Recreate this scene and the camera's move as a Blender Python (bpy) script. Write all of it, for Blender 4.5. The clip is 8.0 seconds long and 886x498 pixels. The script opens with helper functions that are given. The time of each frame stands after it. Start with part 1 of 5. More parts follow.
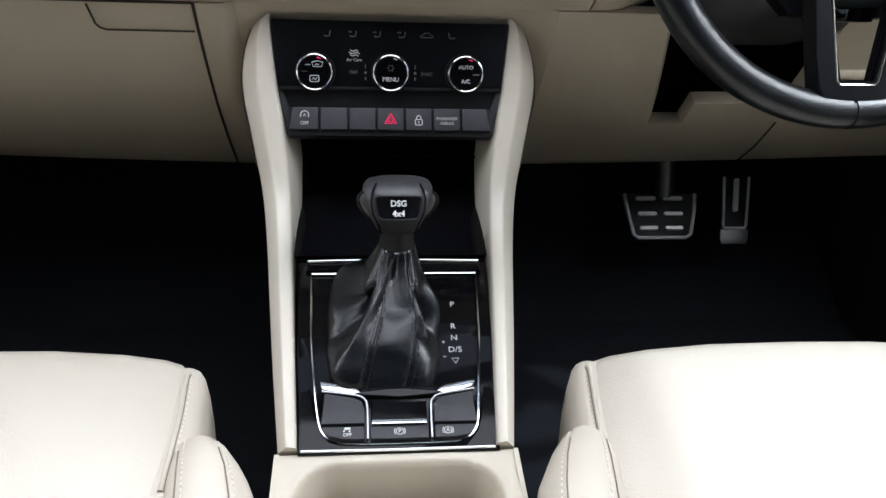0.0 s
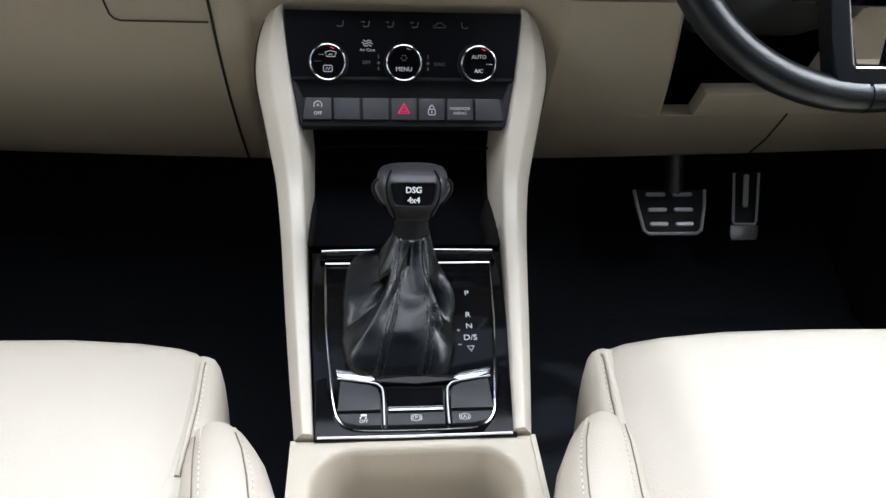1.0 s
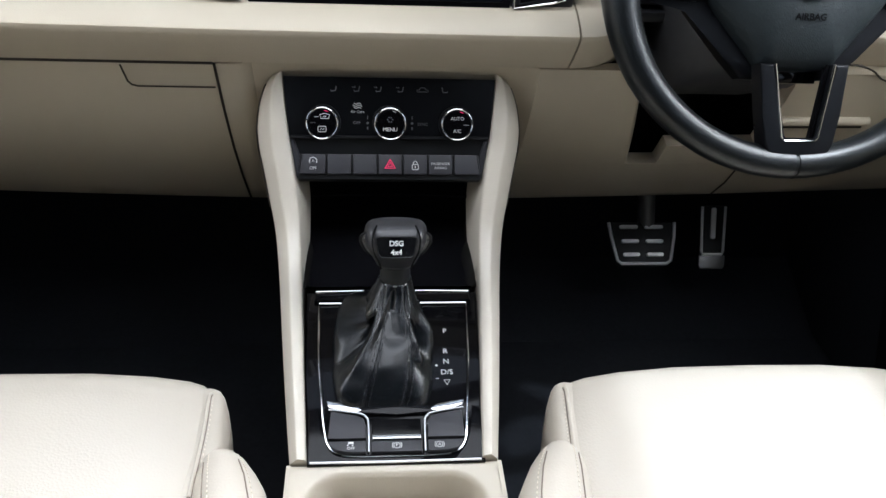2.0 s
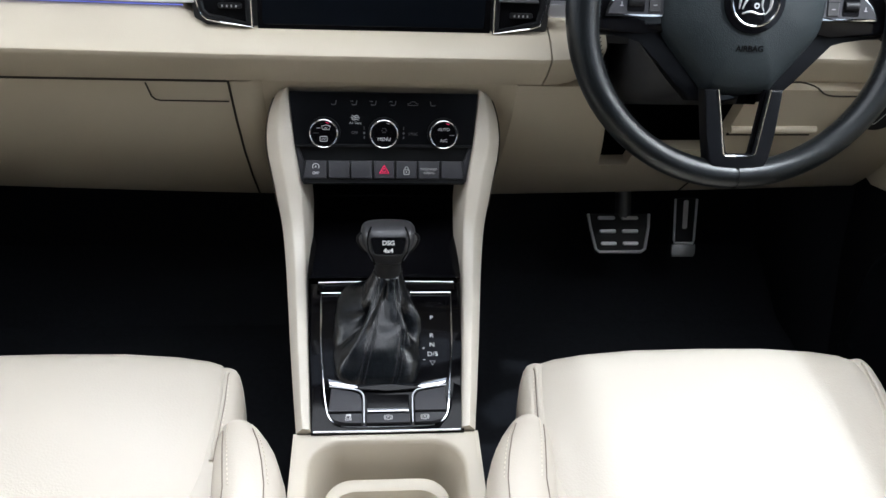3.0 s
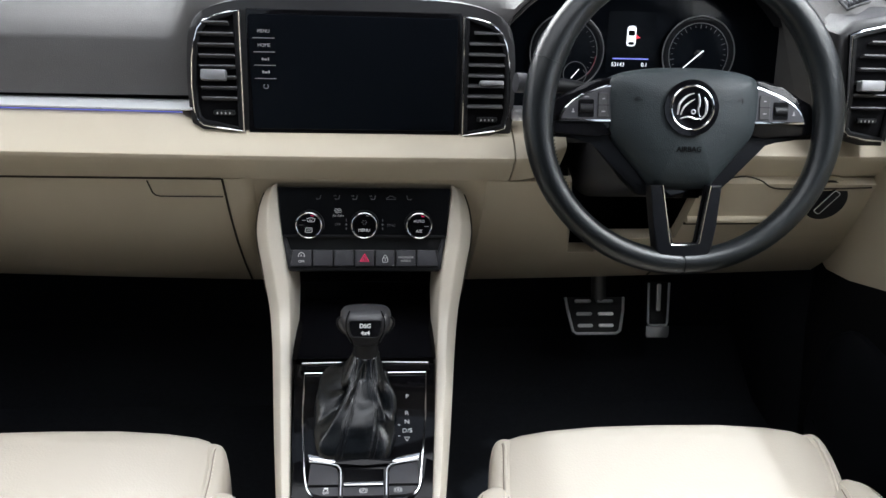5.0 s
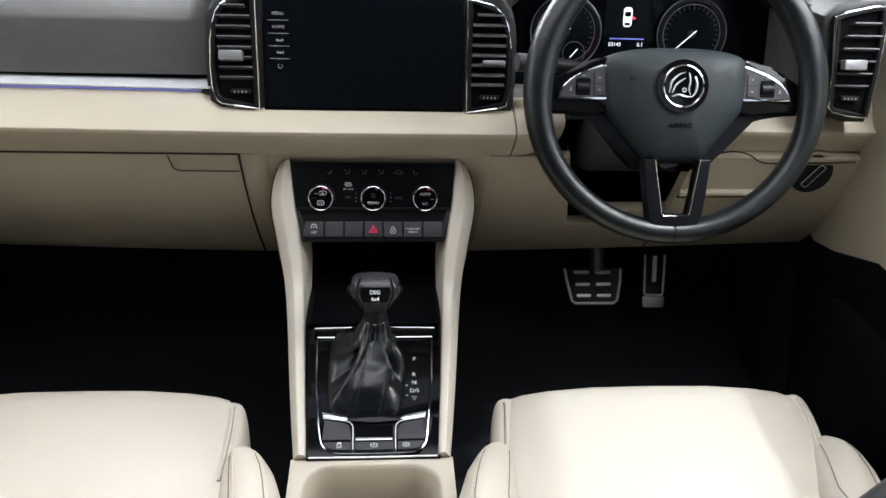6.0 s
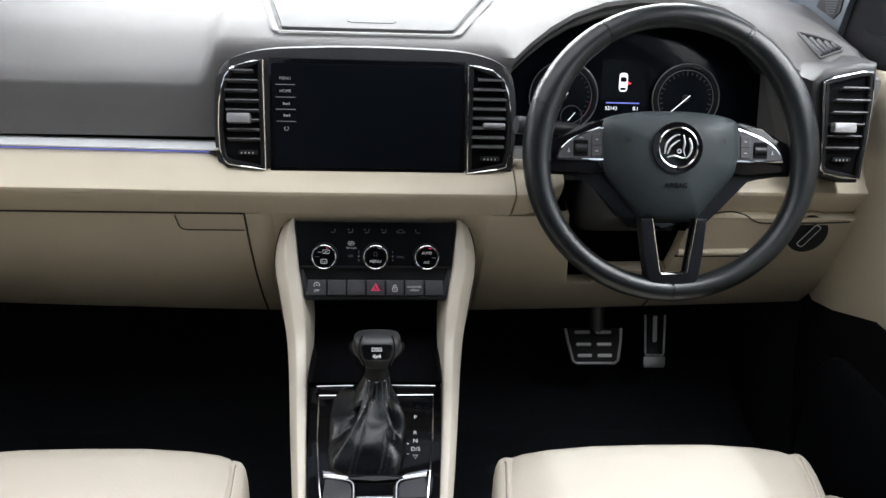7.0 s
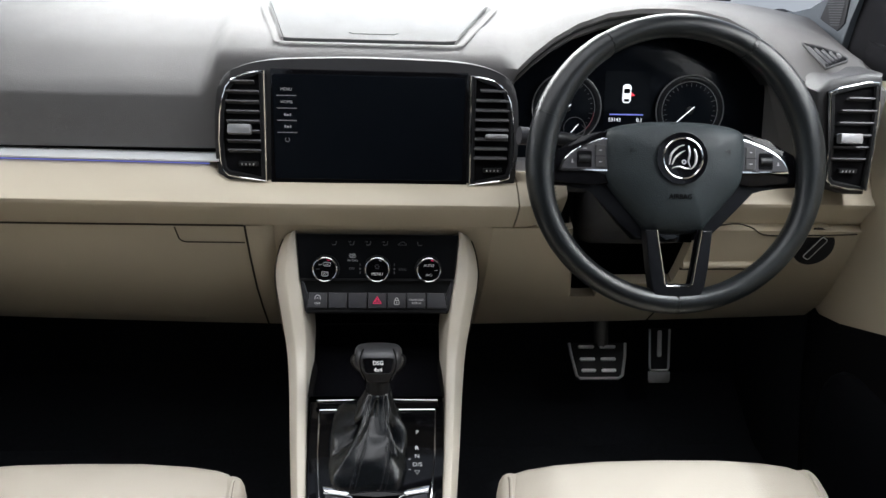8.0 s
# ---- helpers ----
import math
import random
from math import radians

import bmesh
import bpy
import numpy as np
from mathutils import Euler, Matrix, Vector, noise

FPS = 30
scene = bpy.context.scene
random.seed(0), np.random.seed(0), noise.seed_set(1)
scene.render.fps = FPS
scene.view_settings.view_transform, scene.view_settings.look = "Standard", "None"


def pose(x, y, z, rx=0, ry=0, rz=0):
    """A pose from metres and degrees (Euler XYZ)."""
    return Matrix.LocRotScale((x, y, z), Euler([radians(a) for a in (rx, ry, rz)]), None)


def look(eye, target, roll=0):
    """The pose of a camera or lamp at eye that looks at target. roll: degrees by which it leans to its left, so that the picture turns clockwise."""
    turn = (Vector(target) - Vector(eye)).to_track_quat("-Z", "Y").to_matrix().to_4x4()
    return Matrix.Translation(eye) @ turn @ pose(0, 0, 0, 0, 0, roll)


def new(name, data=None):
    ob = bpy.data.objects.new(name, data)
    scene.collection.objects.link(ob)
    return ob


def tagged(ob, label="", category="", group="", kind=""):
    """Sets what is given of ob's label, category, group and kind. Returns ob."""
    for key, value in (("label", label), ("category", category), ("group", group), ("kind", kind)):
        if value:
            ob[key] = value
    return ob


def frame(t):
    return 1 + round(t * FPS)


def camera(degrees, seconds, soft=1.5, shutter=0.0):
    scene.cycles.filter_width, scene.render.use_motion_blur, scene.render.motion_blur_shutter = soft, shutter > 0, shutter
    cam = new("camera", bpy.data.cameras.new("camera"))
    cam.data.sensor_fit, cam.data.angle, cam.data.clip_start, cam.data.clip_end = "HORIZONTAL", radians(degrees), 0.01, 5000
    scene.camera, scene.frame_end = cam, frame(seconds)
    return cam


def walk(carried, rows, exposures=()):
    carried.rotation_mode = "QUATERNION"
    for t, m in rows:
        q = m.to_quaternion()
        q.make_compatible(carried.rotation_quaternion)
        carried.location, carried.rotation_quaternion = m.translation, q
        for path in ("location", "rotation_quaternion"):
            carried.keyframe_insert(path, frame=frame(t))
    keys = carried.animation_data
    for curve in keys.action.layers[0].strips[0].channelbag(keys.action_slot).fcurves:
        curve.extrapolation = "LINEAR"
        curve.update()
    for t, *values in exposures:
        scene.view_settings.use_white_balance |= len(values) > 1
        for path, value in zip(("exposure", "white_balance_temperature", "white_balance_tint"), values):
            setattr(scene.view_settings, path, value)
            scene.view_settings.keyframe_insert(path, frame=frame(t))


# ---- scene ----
cam = camera(58.0, 8.0)
PATH = [
    (0, (-0.024, -0.452, 0.945), (0.165, 1.209, -0.154), 3.3),
    (0.5, (-0.023, -0.452, 0.942), (0.164, 1.212, -0.15), 3.2),
    (1, (-0.035, -0.461, 0.926), (0.148, 1.215, -0.15), 2.9),
    (1.5, (-0.028, -0.464, 0.949), (0.159, 1.206, -0.135), 3.3),
    (1.7, (-0.027, -0.48, 0.977), (0.163, 1.196, -0.099), 3.2),
    (2.8, (-0.007, -0.588, 1.089), (0.135, 1.062, -0.033), 3.1),
    (3, (-0.013, -0.595, 1.103), (0.159, 1.041, -0.035), 3.3),
    (3.5, (0.003, -0.603, 1.105), (0.174, 1.044, -0.018), 3.3),
    (4, (0.015, -0.627, 1.12), (0.189, 1.091, 0.111), 3.1),
    (4.2, (0.011, -0.637, 1.124), (0.187, 1.118, 0.181), 3.0),
    (5.3, (0.023, -0.672, 1.156), (0.173, 1.056, 0.161), 2.5),
    (5.5, (0.02, -0.682, 1.159), (0.17, 1.03, 0.136), 2.5),
    (6, (0.013, -0.718, 1.17), (0.163, 1.0, 0.158), 2.5),
    (6.5, (0.01, -0.737, 1.172), (0.162, 1.027, 0.241), 2.5),
    (7, (0.012, -0.735, 1.17), (0.158, 1.059, 0.299), 2.4),
    (7.5, (0.016, -0.731, 1.164), (0.159, 1.078, 0.322), 2.4),
    (8, (0.013, -0.727, 1.159), (0.153, 1.086, 0.326), 2.3),
]
walk(cam, [(t, look(eye, target, roll)) for t, eye, target, roll in PATH], [(0.0, 0.40, 5900, 10), (1.7, 0.40, 5900, 10), (3.5, 0.29, 6000, 10), (5.5, 0.24, 6150, 10), (6.5, 0.24, 6200, 10), (7.4, 0.24, 6200, 10), (8.0, 0.04, 6250, 10)])

# ---- light ----
world = bpy.data.worlds.new("sky")
scene.world = world
world.use_nodes = True
wn = world.node_tree
sky = wn.nodes.new("ShaderNodeTexSky")
sky.sky_type = "NISHITA"
sky.sun_disc = False
sky.sun_elevation = radians(64)
sky.sun_rotation = radians(114)
pale = wn.nodes.new("ShaderNodeHueSaturation")
pale.inputs["Saturation"].default_value = 0.35
wn.links.new(sky.outputs[0], pale.inputs["Color"])
wn.links.new(pale.outputs[0], wn.nodes["Background"].inputs[0])
wn.nodes["Background"].inputs[1].default_value = 0.20

sun = new("sun", bpy.data.lights.new("sun", "SUN"))
sun.data.energy, sun.data.angle, sun.data.color = 1.5, radians(2), (0.90, 0.97, 1.0)
sun.matrix_world = look((2.2, -1.0, 5.0), (0.0, 0.0, 0.0))


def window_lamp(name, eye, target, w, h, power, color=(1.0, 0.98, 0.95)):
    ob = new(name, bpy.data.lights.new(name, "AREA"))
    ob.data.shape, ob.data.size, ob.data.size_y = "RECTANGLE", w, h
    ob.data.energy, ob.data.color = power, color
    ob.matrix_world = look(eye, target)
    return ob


window_lamp("windscreen_light", (0, 0.70, 1.19), (0, 0.14, 0.36), 1.15, 0.36, 18)
window_lamp("window_light_passenger", (-0.79, 0.16, 1.24), (-0.28, 0.12, 0.6), 0.62, 0.3, 2.0)
window_lamp("window_light_driver", (0.79, 0.16, 1.24), (0.40, 0.32, 0.80), 0.62, 0.3, 5.4)
# added source under an unseen glass roof, for light falling from above
window_lamp("unseen_roof_light", (0, 0.03, 1.362), (0, -0.13, 0.375), 0.66, 0.52, 2.3)


# ---- materials ----
def material(name, color, rough=0.5, metal=0.0, var=0.06, scale=8.0, bump=0.0, bump_scale=600.0, coat=0.0, spec=0.5, grain="noise", rvar=0.06):
    m = bpy.data.materials.new(name)
    m.use_nodes = True
    nt = m.node_tree
    b = nt.nodes["Principled BSDF"]
    b.inputs["Metallic"].default_value = metal
    b.inputs["Specular IOR Level"].default_value = spec
    b.inputs["Coat Weight"].default_value = coat
    tc = nt.nodes.new("ShaderNodeTexCoord")
    n1 = nt.nodes.new("ShaderNodeTexNoise")
    n1.inputs["Scale"].default_value, n1.inputs["Detail"].default_value = scale, 6
    nt.links.new(tc.outputs["Object"], n1.inputs["Vector"])
    ramp = nt.nodes.new("ShaderNodeMix")
    ramp.data_type = "RGBA"
    lo = [c * (1 - var) for c in color]
    hi = [min(1, c * (1 + var)) for c in color]
    ramp.inputs["A"].default_value, ramp.inputs["B"].default_value = (*lo, 1), (*hi, 1)
    nt.links.new(n1.outputs["Fac"], ramp.inputs["Factor"])
    nt.links.new(ramp.outputs["Result"], b.inputs["Base Color"])
    mr = nt.nodes.new("ShaderNodeMapRange")
    mr.inputs["To Min"].default_value, mr.inputs["To Max"].default_value = max(0.02, rough - rvar), min(1, rough + rvar)
    n2 = nt.nodes.new("ShaderNodeTexNoise")
    n2.inputs["Scale"].default_value, n2.inputs["Detail"].default_value = scale * 5, 5
    nt.links.new(tc.outputs["Object"], n2.inputs["Vector"])
    nt.links.new(n2.outputs["Fac"], mr.inputs["Value"])
    nt.links.new(mr.outputs["Result"], b.inputs["Roughness"])
    if bump:
        if grain == "cells":
            g = nt.nodes.new("ShaderNodeTexVoronoi")
            out = g.outputs["Distance"]
        else:
            g = nt.nodes.new("ShaderNodeTexNoise")
            g.inputs["Detail"].default_value = 4
            out = g.outputs["Fac"]
        g.inputs["Scale"].default_value = bump_scale
        nt.links.new(tc.outputs["Object"], g.inputs["Vector"])
        bp = nt.nodes.new("ShaderNodeBump")
        bp.inputs["Strength"].default_value, bp.inputs["Distance"].default_value = bump, 0.0006
        nt.links.new(out, bp.inputs["Height"])
        nt.links.new(bp.outputs["Normal"], b.inputs["Normal"])
    return m


def glow(name, color, strength):
    m = bpy.data.materials.new(name)
    m.use_nodes = True
    b = m.node_tree.nodes["Principled BSDF"]
    b.inputs["Base Color"].default_value = (*color, 1)
    b.inputs["Emission Color"].default_value = (*color, 1)
    b.inputs["Emission Strength"].default_value = strength
    return m


BEIGE = material("beige_soft_plastic", (0.53, 0.47, 0.365), 0.46, var=0.03, bump=0.25, bump_scale=900, grain="cells")
BEIGE_RAIL = material("beige_satin_plastic", (0.66, 0.61, 0.525), 0.27, var=0.01, rvar=0.0)
CONSOLE_BEIGE = material("beige_console_plastic", (0.60, 0.545, 0.45), 0.42, var=0.02, bump=0.2, bump_scale=900, grain="cells", rvar=0.02)
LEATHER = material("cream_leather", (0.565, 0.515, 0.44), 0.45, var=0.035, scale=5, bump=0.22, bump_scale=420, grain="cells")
THREAD = material("cream_thread", (0.78, 0.72, 0.62), 0.7)
SEAM = material("seam_shadow", (0.03, 0.024, 0.018), 0.8)
PAD = material("charcoal_soft_plastic", (0.085, 0.083, 0.083), 0.64, spec=0.18, var=0.06, bump=0.35, bump_scale=1100, grain="cells")
LID = material("dark_grey_lid_plastic", (0.062, 0.063, 0.065), 0.62, spec=0.22, var=0.05, bump=0.25, bump_scale=1100, grain="cells")
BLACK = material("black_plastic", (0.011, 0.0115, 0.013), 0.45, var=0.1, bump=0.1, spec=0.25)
# near-black for dark parts; in hollows its colour stands for shade
DARK = material("near_black_plastic_and_shade", (0.006, 0.006, 0.007), 0.9, spec=0.05)
GREYBTN = material("grey_button_plastic", (0.045, 0.045, 0.051), 0.42, var=0.04, bump=0.08, spec=0.3)
GLOSS = material("piano_black", (0.004, 0.004, 0.005), 0.05, var=0.1, spec=0.25)
SCREEN = material("screen_glass", (0.0035, 0.0045, 0.0065), 0.12, var=0.1, spec=0.06)
SATIN_BLACK = material("satin_black_plastic", (0.006, 0.0065, 0.008), 0.30, var=0.1, spec=0.12)
CHROME = material("chrome", (0.82, 0.82, 0.83), 0.1, metal=1.0, var=0.02)
SATIN = material("satin_silver", (0.80, 0.80, 0.82), 0.36, metal=0.9, var=0.02)
SILVER_PAINT = material("silver_paint", (0.80, 0.81, 0.83), 0.30, metal=0.25, var=0.02)
STEEL = material("brushed_steel", (0.80, 0.80, 0.80), 0.42, metal=0.4, var=0.08, scale=60)
BLACK_LEATHER = material("black_leather", (0.0045, 0.0058, 0.0078), 0.25, var=0.1, scale=12, rvar=0.015, spec=0.6, bump=0.25, bump_scale=800, grain="cells")
WHEEL_LEATHER = material("steering_leather", (0.006, 0.0075, 0.0085), 0.31, spec=0.45, var=0.1, scale=10, rvar=0.02, bump=0.15, bump_scale=700, grain="cells")
HUB_PLASTIC = material("airbag_cover_plastic", (0.020, 0.026, 0.029), 0.5, spec=0.25, var=0.05, bump=0.4, bump_scale=800, grain="cells")
CARPET = material("black_carpet", (0.013, 0.014, 0.017), 0.95, var=0.3, scale=150, bump=0.6, bump_scale=900, spec=0.1)
RUBBER = material("black_rubber", (0.012, 0.012, 0.013), 0.6, bump=0.15)
HEADLINER = material("black_headliner", (0.02, 0.02, 0.021), 0.9, var=0.05, scale=80, bump=0.3)
GROUND = material("pale_floor", (0.35, 0.35, 0.35), 0.6, var=0.1, scale=1.5)
WHITE = material("white_print", (0.75, 0.75, 0.75), 0.6)
DIMWHITE = material("grey_print", (0.35, 0.35, 0.36), 0.6)
MIDWHITE = material("soft_white_print", (0.55, 0.55, 0.55), 0.6)
DULL_RED = material("dull_red_print", (0.22, 0.012, 0.02), 0.6)
FAINT = material("faint_print", (0.17, 0.17, 0.175), 0.6)
DIAL_PRINT = material("dial_print", (0.10, 0.10, 0.105), 0.6)
RED = glow("red_print", (0.85, 0.02, 0.12), 0.35)
LIT_WHITE = glow("lit_white", (0.9, 0.92, 0.95), 0.8)
LIT_BLUE = glow("ambient_blue", (0.22, 0.25, 0.80), 0.3)
TAB = material("grey_metallic_tab", (0.24, 0.24, 0.25), 0.36, metal=0.4)
SLAT = material("dark_grey_slat_plastic", (0.085, 0.085, 0.090), 0.5, spec=0.3, bump=0.08)
POD = material("dark_charcoal_plastic", (0.026, 0.026, 0.028), 0.48, var=0.05, bump=0.3, bump_scale=1100, grain="cells")
LEATHER_SEAM = material("leather_seam", (0.22, 0.18, 0.14), 0.8)
DARK_STEEL = material("dark_brushed_steel", (0.20, 0.20, 0.205), 0.38, metal=0.7, var=0.08, scale=60)
STITCH = material("black_thread", (0.004, 0.004, 0.005), 0.7)
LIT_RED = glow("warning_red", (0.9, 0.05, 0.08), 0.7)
PILLAR = material("blue_grey_pillar_plastic", (0.04, 0.047, 0.056), 0.5, var=0.05, bump=0.3, bump_scale=1000)

PANE = bpy.data.materials.new("clear_glass")
PANE.use_nodes = True
pb = PANE.node_tree.nodes["Principled BSDF"]
pb.inputs["Base Color"].default_value = (0.97, 0.99, 0.98, 1)
pb.inputs["Transmission Weight"].default_value = 1.0
pb.inputs["Roughness"].default_value = 0.0
pb.inputs["IOR"].default_value = 1.45


# ---- building blocks ----
def finish(bm, name, mat, angle=38, smooth=True):
    bmesh.ops.recalc_face_normals(bm, faces=bm.faces)
    me = bpy.data.meshes.new(name)
    bm.to_mesh(me)
    bm.free()
    if smooth:
        me.shade_smooth()
        me.set_sharp_from_angle(angle=radians(angle))
    me.materials.append(mat)
    return me


def part(name, bm, mat, parent, label="", angle=38):
    ob = new(name, finish(bm, name, mat, angle))
    ob.parent = parent
    if label:
        tagged(ob, label)
    return ob


def thing(name, label, category, group="", kind=""):
    return tagged(new(name), label, category, group, kind)


def basis(origin, xdir, ydir):
    x = Vector(xdir).normalized()
    y = Vector(ydir).normalized()
    z = x.cross(y)
    m = Matrix((x, y, z)).transposed().to_4x4()
    m.translation = Vector(origin)
    return m


def add(bm, other, m=None):
    me = bpy.data.meshes.new("tmp")
    if m is not None:
        other.transform(m)
    other.to_mesh(me)
    other.free()
    bm.from_mesh(me)
    bpy.data.meshes.remove(me)
    return bm


def loft(rings, closed=True, caps=True):
    """Skin over rings of points, all with as many points."""
    bm = bmesh.new()
    rows = [[bm.verts.new(p) for p in r] for r in rings]
    n = len(rows[0])
    for a, b in zip(rows, rows[1:]):
        for i in range(n if closed else n - 1):
            j = (i + 1) % n
            bm.faces.new((a[i], a[j], b[j], b[i]))
    if closed and caps:
        bm.faces.new(rows[0])
        bm.faces.new(list(reversed(rows[-1])))
    return bm


def solid_sheet(rows, thick):
    """An open sheet of points given thickness along a fixed way."""
    t = Vector(thick)
    rings = []
    for r in rows:
        r = [Vector(p) for p in r]
        rings.append(r + [p + t for p in reversed(r)])
    return loft(rings, True, True)


def slab(outline, depth, bevel=0.0, m=None, segs=2, z0=0.0):
    """A plate: outline in x and y, front at z0, reaching depth behind it, with its front edge rounded."""
    bm = bmesh.new()
    front = [bm.verts.new((x, y, z0)) for x, y in outline]
    back = [bm.verts.new((x, y, z0 - depth)) for x, y in outline]
    n = len(outline)
    f = bm.faces.new(front)
    bm.faces.new(list(reversed(back)))
    for i in range(n):
        j = (i + 1) % n
        bm.faces.new((front[i], back[i], back[j], front[j]))
    if bevel:
        bm.edges.ensure_lookup_table()
        bmesh.ops.bevel(bm, geom=list(f.edges), offset=bevel, segments=segs, affect="EDGES", profile=0.6, clamp_overlap=True)
    if m is not None:
        bm.transform(m)
    return bm


def rrect(w, h, r, cx=0.0, cy=0.0, n=4):
    out = []
    for sx, sy, a0 in ((1, 1, 0), (-1, 1, 90), (-1, -1, 180), (1, -1, 270)):
        for k in range(n + 1):
            a = radians(a0 + 90 * k / n)
            out.append((cx + sx * (w / 2 - r) + r * math.cos(a), cy + sy * (h / 2 - r) + r * math.sin(a)))
    return out


def circle(r, n=32, cx=0.0, cy=0.0):
    return [(cx + r * math.cos(2 * math.pi * k / n), cy + r * math.sin(2 * math.pi * k / n)) for k in range(n)]


def smooth_path(pts, steps=6, closed=False):
    """A gentle curve through points."""
    pts = [Vector(p) for p in pts]
    n = len(pts)
    out = []
    for i in range(n if closed else n - 1):
        p0 = pts[(i - 1) % n] if closed or i > 0 else pts[i]
        p1, p2 = pts[i], pts[(i + 1) % n]
        p3 = pts[(i + 2) % n] if closed or i + 2 < n else p2
        for k in range(steps):
            t = k / steps
            out.append(0.5 * ((2 * p1) + (p2 - p0) * t + (2 * p0 - 5 * p1 + 4 * p2 - p3) * t * t + (3 * p1 - p0 - 3 * p2 + p3) * t ** 3))
    if not closed:
        out.append(pts[-1])
    return out


def tube(path, r, closed=False, n=8, flat=1.0, up=(0, 0, 1)):
    """A round bar along a path; flat below 1 squeezes it along up."""
    path = [Vector(p) for p in path]
    up = Vector(up)
    rings = []
    c = len(path)
    for i, p in enumerate(path):
        a = path[(i - 1) % c] if closed or i > 0 else p
        b = path[(i + 1) % c] if closed or i < c - 1 else p
        d = (b - a).normalized()
        s = d.cross(up)
        s = s.normalized() if s.length > 1e-4 else Vector((1, 0, 0))
        w = s.cross(d)
        rr = r(i / (c - 1)) if callable(r) else r
        rings.append([p + s * (rr * math.cos(q)) + w * (rr * flat * math.sin(q)) for q in (2 * math.pi * k / n for k in range(n))])
    if closed:
        rings.append(rings[0])
        bm = loft(rings, True, False)
        bmesh.ops.remove_doubles(bm, verts=bm.verts, dist=1e-6)
        return bm
    return loft(rings)


def box(w, d, h, bevel=0.0, m=None, segs=2):
    bm = bmesh.new()
    bmesh.ops.create_cube(bm, size=1.0)
    bmesh.ops.scale(bm, vec=(w, d, h), verts=bm.verts)
    if bevel:
        bmesh.ops.bevel(bm, geom=list(bm.edges), offset=bevel, segments=segs, affect="EDGES", profile=0.6)
    if m is not None:
        bm.transform(m)
    return bm


def words(text, size, m, align="CENTER", bold=0.0):
    cu = bpy.data.curves.new("words", "FONT")
    cu.body, cu.size, cu.align_x, cu.align_y, cu.extrude, cu.offset = text, size, align, "CENTER", 0.0001, bold
    cu.resolution_u = 3
    ob = bpy.data.objects.new("words", cu)
    scene.collection.objects.link(ob)
    me = bpy.data.meshes.new_from_object(ob.evaluated_get(bpy.context.evaluated_depsgraph_get()))
    bpy.data.objects.remove(ob)
    bpy.data.curves.remove(cu)
    bm = bmesh.new()
    bm.from_mesh(me)
    bpy.data.meshes.remove(me)
    bm.transform(m)
    return bm


def at(m, x, y, z=0.0, turn=0.0):
    return m @ pose(x, y, z, 0, 0, turn)


def bars(m, items, z=0.0003):
    """Thin printed bars: x, y, width, height, turn."""
    bm = bmesh.new()
    for x, y, w, h, a in items:
        add(bm, box(w, h, 0.0003), at(m, x, y, z, a))
    return bm


# planes of the place
CL = basis((0, 0.283, 0.613), (1, 0, 0), (0, 0.357, 0.934))
GP = basis((0, 0.0, 0.450), (1, 0, 0), (0, 0.971, 0.240))
SC = basis((0, 0.303, 0.786), (1, 0, 0), (0, 0.115, 0.993))
WH = basis((0.3738, 0.206, 0.8515), (1, 0, 0), (0, math.sin(radians(23)), math.cos(radians(23))))
# ---- cabin shell ----
def mesh_thing(name, bm, mat, label, category, kind="structure", angle=38):
    return tagged(new(name, finish(bm, name, mat, angle)), label, category, "", kind)


mesh_thing("ground", box(80, 80, 0.1, 0, pose(0, 0, -0.25)), GROUND, "pale grey smooth ground under the car", "ground")
mesh_thing("floor", box(1.56, 2.6, 0.03, 0, pose(0, -0.4, 0.155)), CARPET, "black carpeted car floor in deep shade", "carpet")
fw = solid_sheet([[(x, 0.50, 0.165), (x, 0.66, 0.24), (x, 0.74, 0.42), (x, 0.76, 0.93)] for x in (-0.78, 0.78)], (0, 0.03, 0))
mesh_thing("wall_front", fw, CARPET, "black carpeted bulkhead behind the pedals", "wall")
# windowless wall added behind, so screen and gloss parts reflect dark
mesh_thing("wall_rear", box(1.5, 0.12, 1.25, 0.03, pose(0, -1.58, 0.78, 4)), BLACK, "unseen black wall closing the cabin and keeping rear light out", "wall")
# roof out of sight, reaching forward to keep reflections on gloss parts dark
ROOF = [(0.37, 1.300), (0.34, 1.318), (0.30, 1.335), (0.26, 1.350), (0.12, 1.395), (0.0, 1.42), (-0.25, 1.427), (-0.8, 1.43), (-1.55, 1.38)]


def roof_piece(xs, a, b):
    return solid_sheet([[(x, y, z - 0.12 * x * x) for y, z in ROOF[a:b]] for x in xs], (0, 0, 0.04))


# unseen headliner, with the opening of an added glass roof
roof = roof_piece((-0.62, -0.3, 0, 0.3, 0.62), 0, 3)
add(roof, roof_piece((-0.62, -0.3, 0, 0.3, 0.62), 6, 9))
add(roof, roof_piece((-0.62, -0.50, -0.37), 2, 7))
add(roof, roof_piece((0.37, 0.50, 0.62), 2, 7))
mesh_thing("unseen_roof_pane", solid_sheet([[(x, y, z - 0.12 * x * x) for y, z in ((0.31, 1.350), (0.26, 1.372), (0.12, 1.412), (0.0, 1.432), (-0.26, 1.440))] for x in (-0.38, -0.2, 0, 0.2, 0.38)], (0, 0, 0.005)), PANE, "unseen glass panel added in the car roof", "roof window")
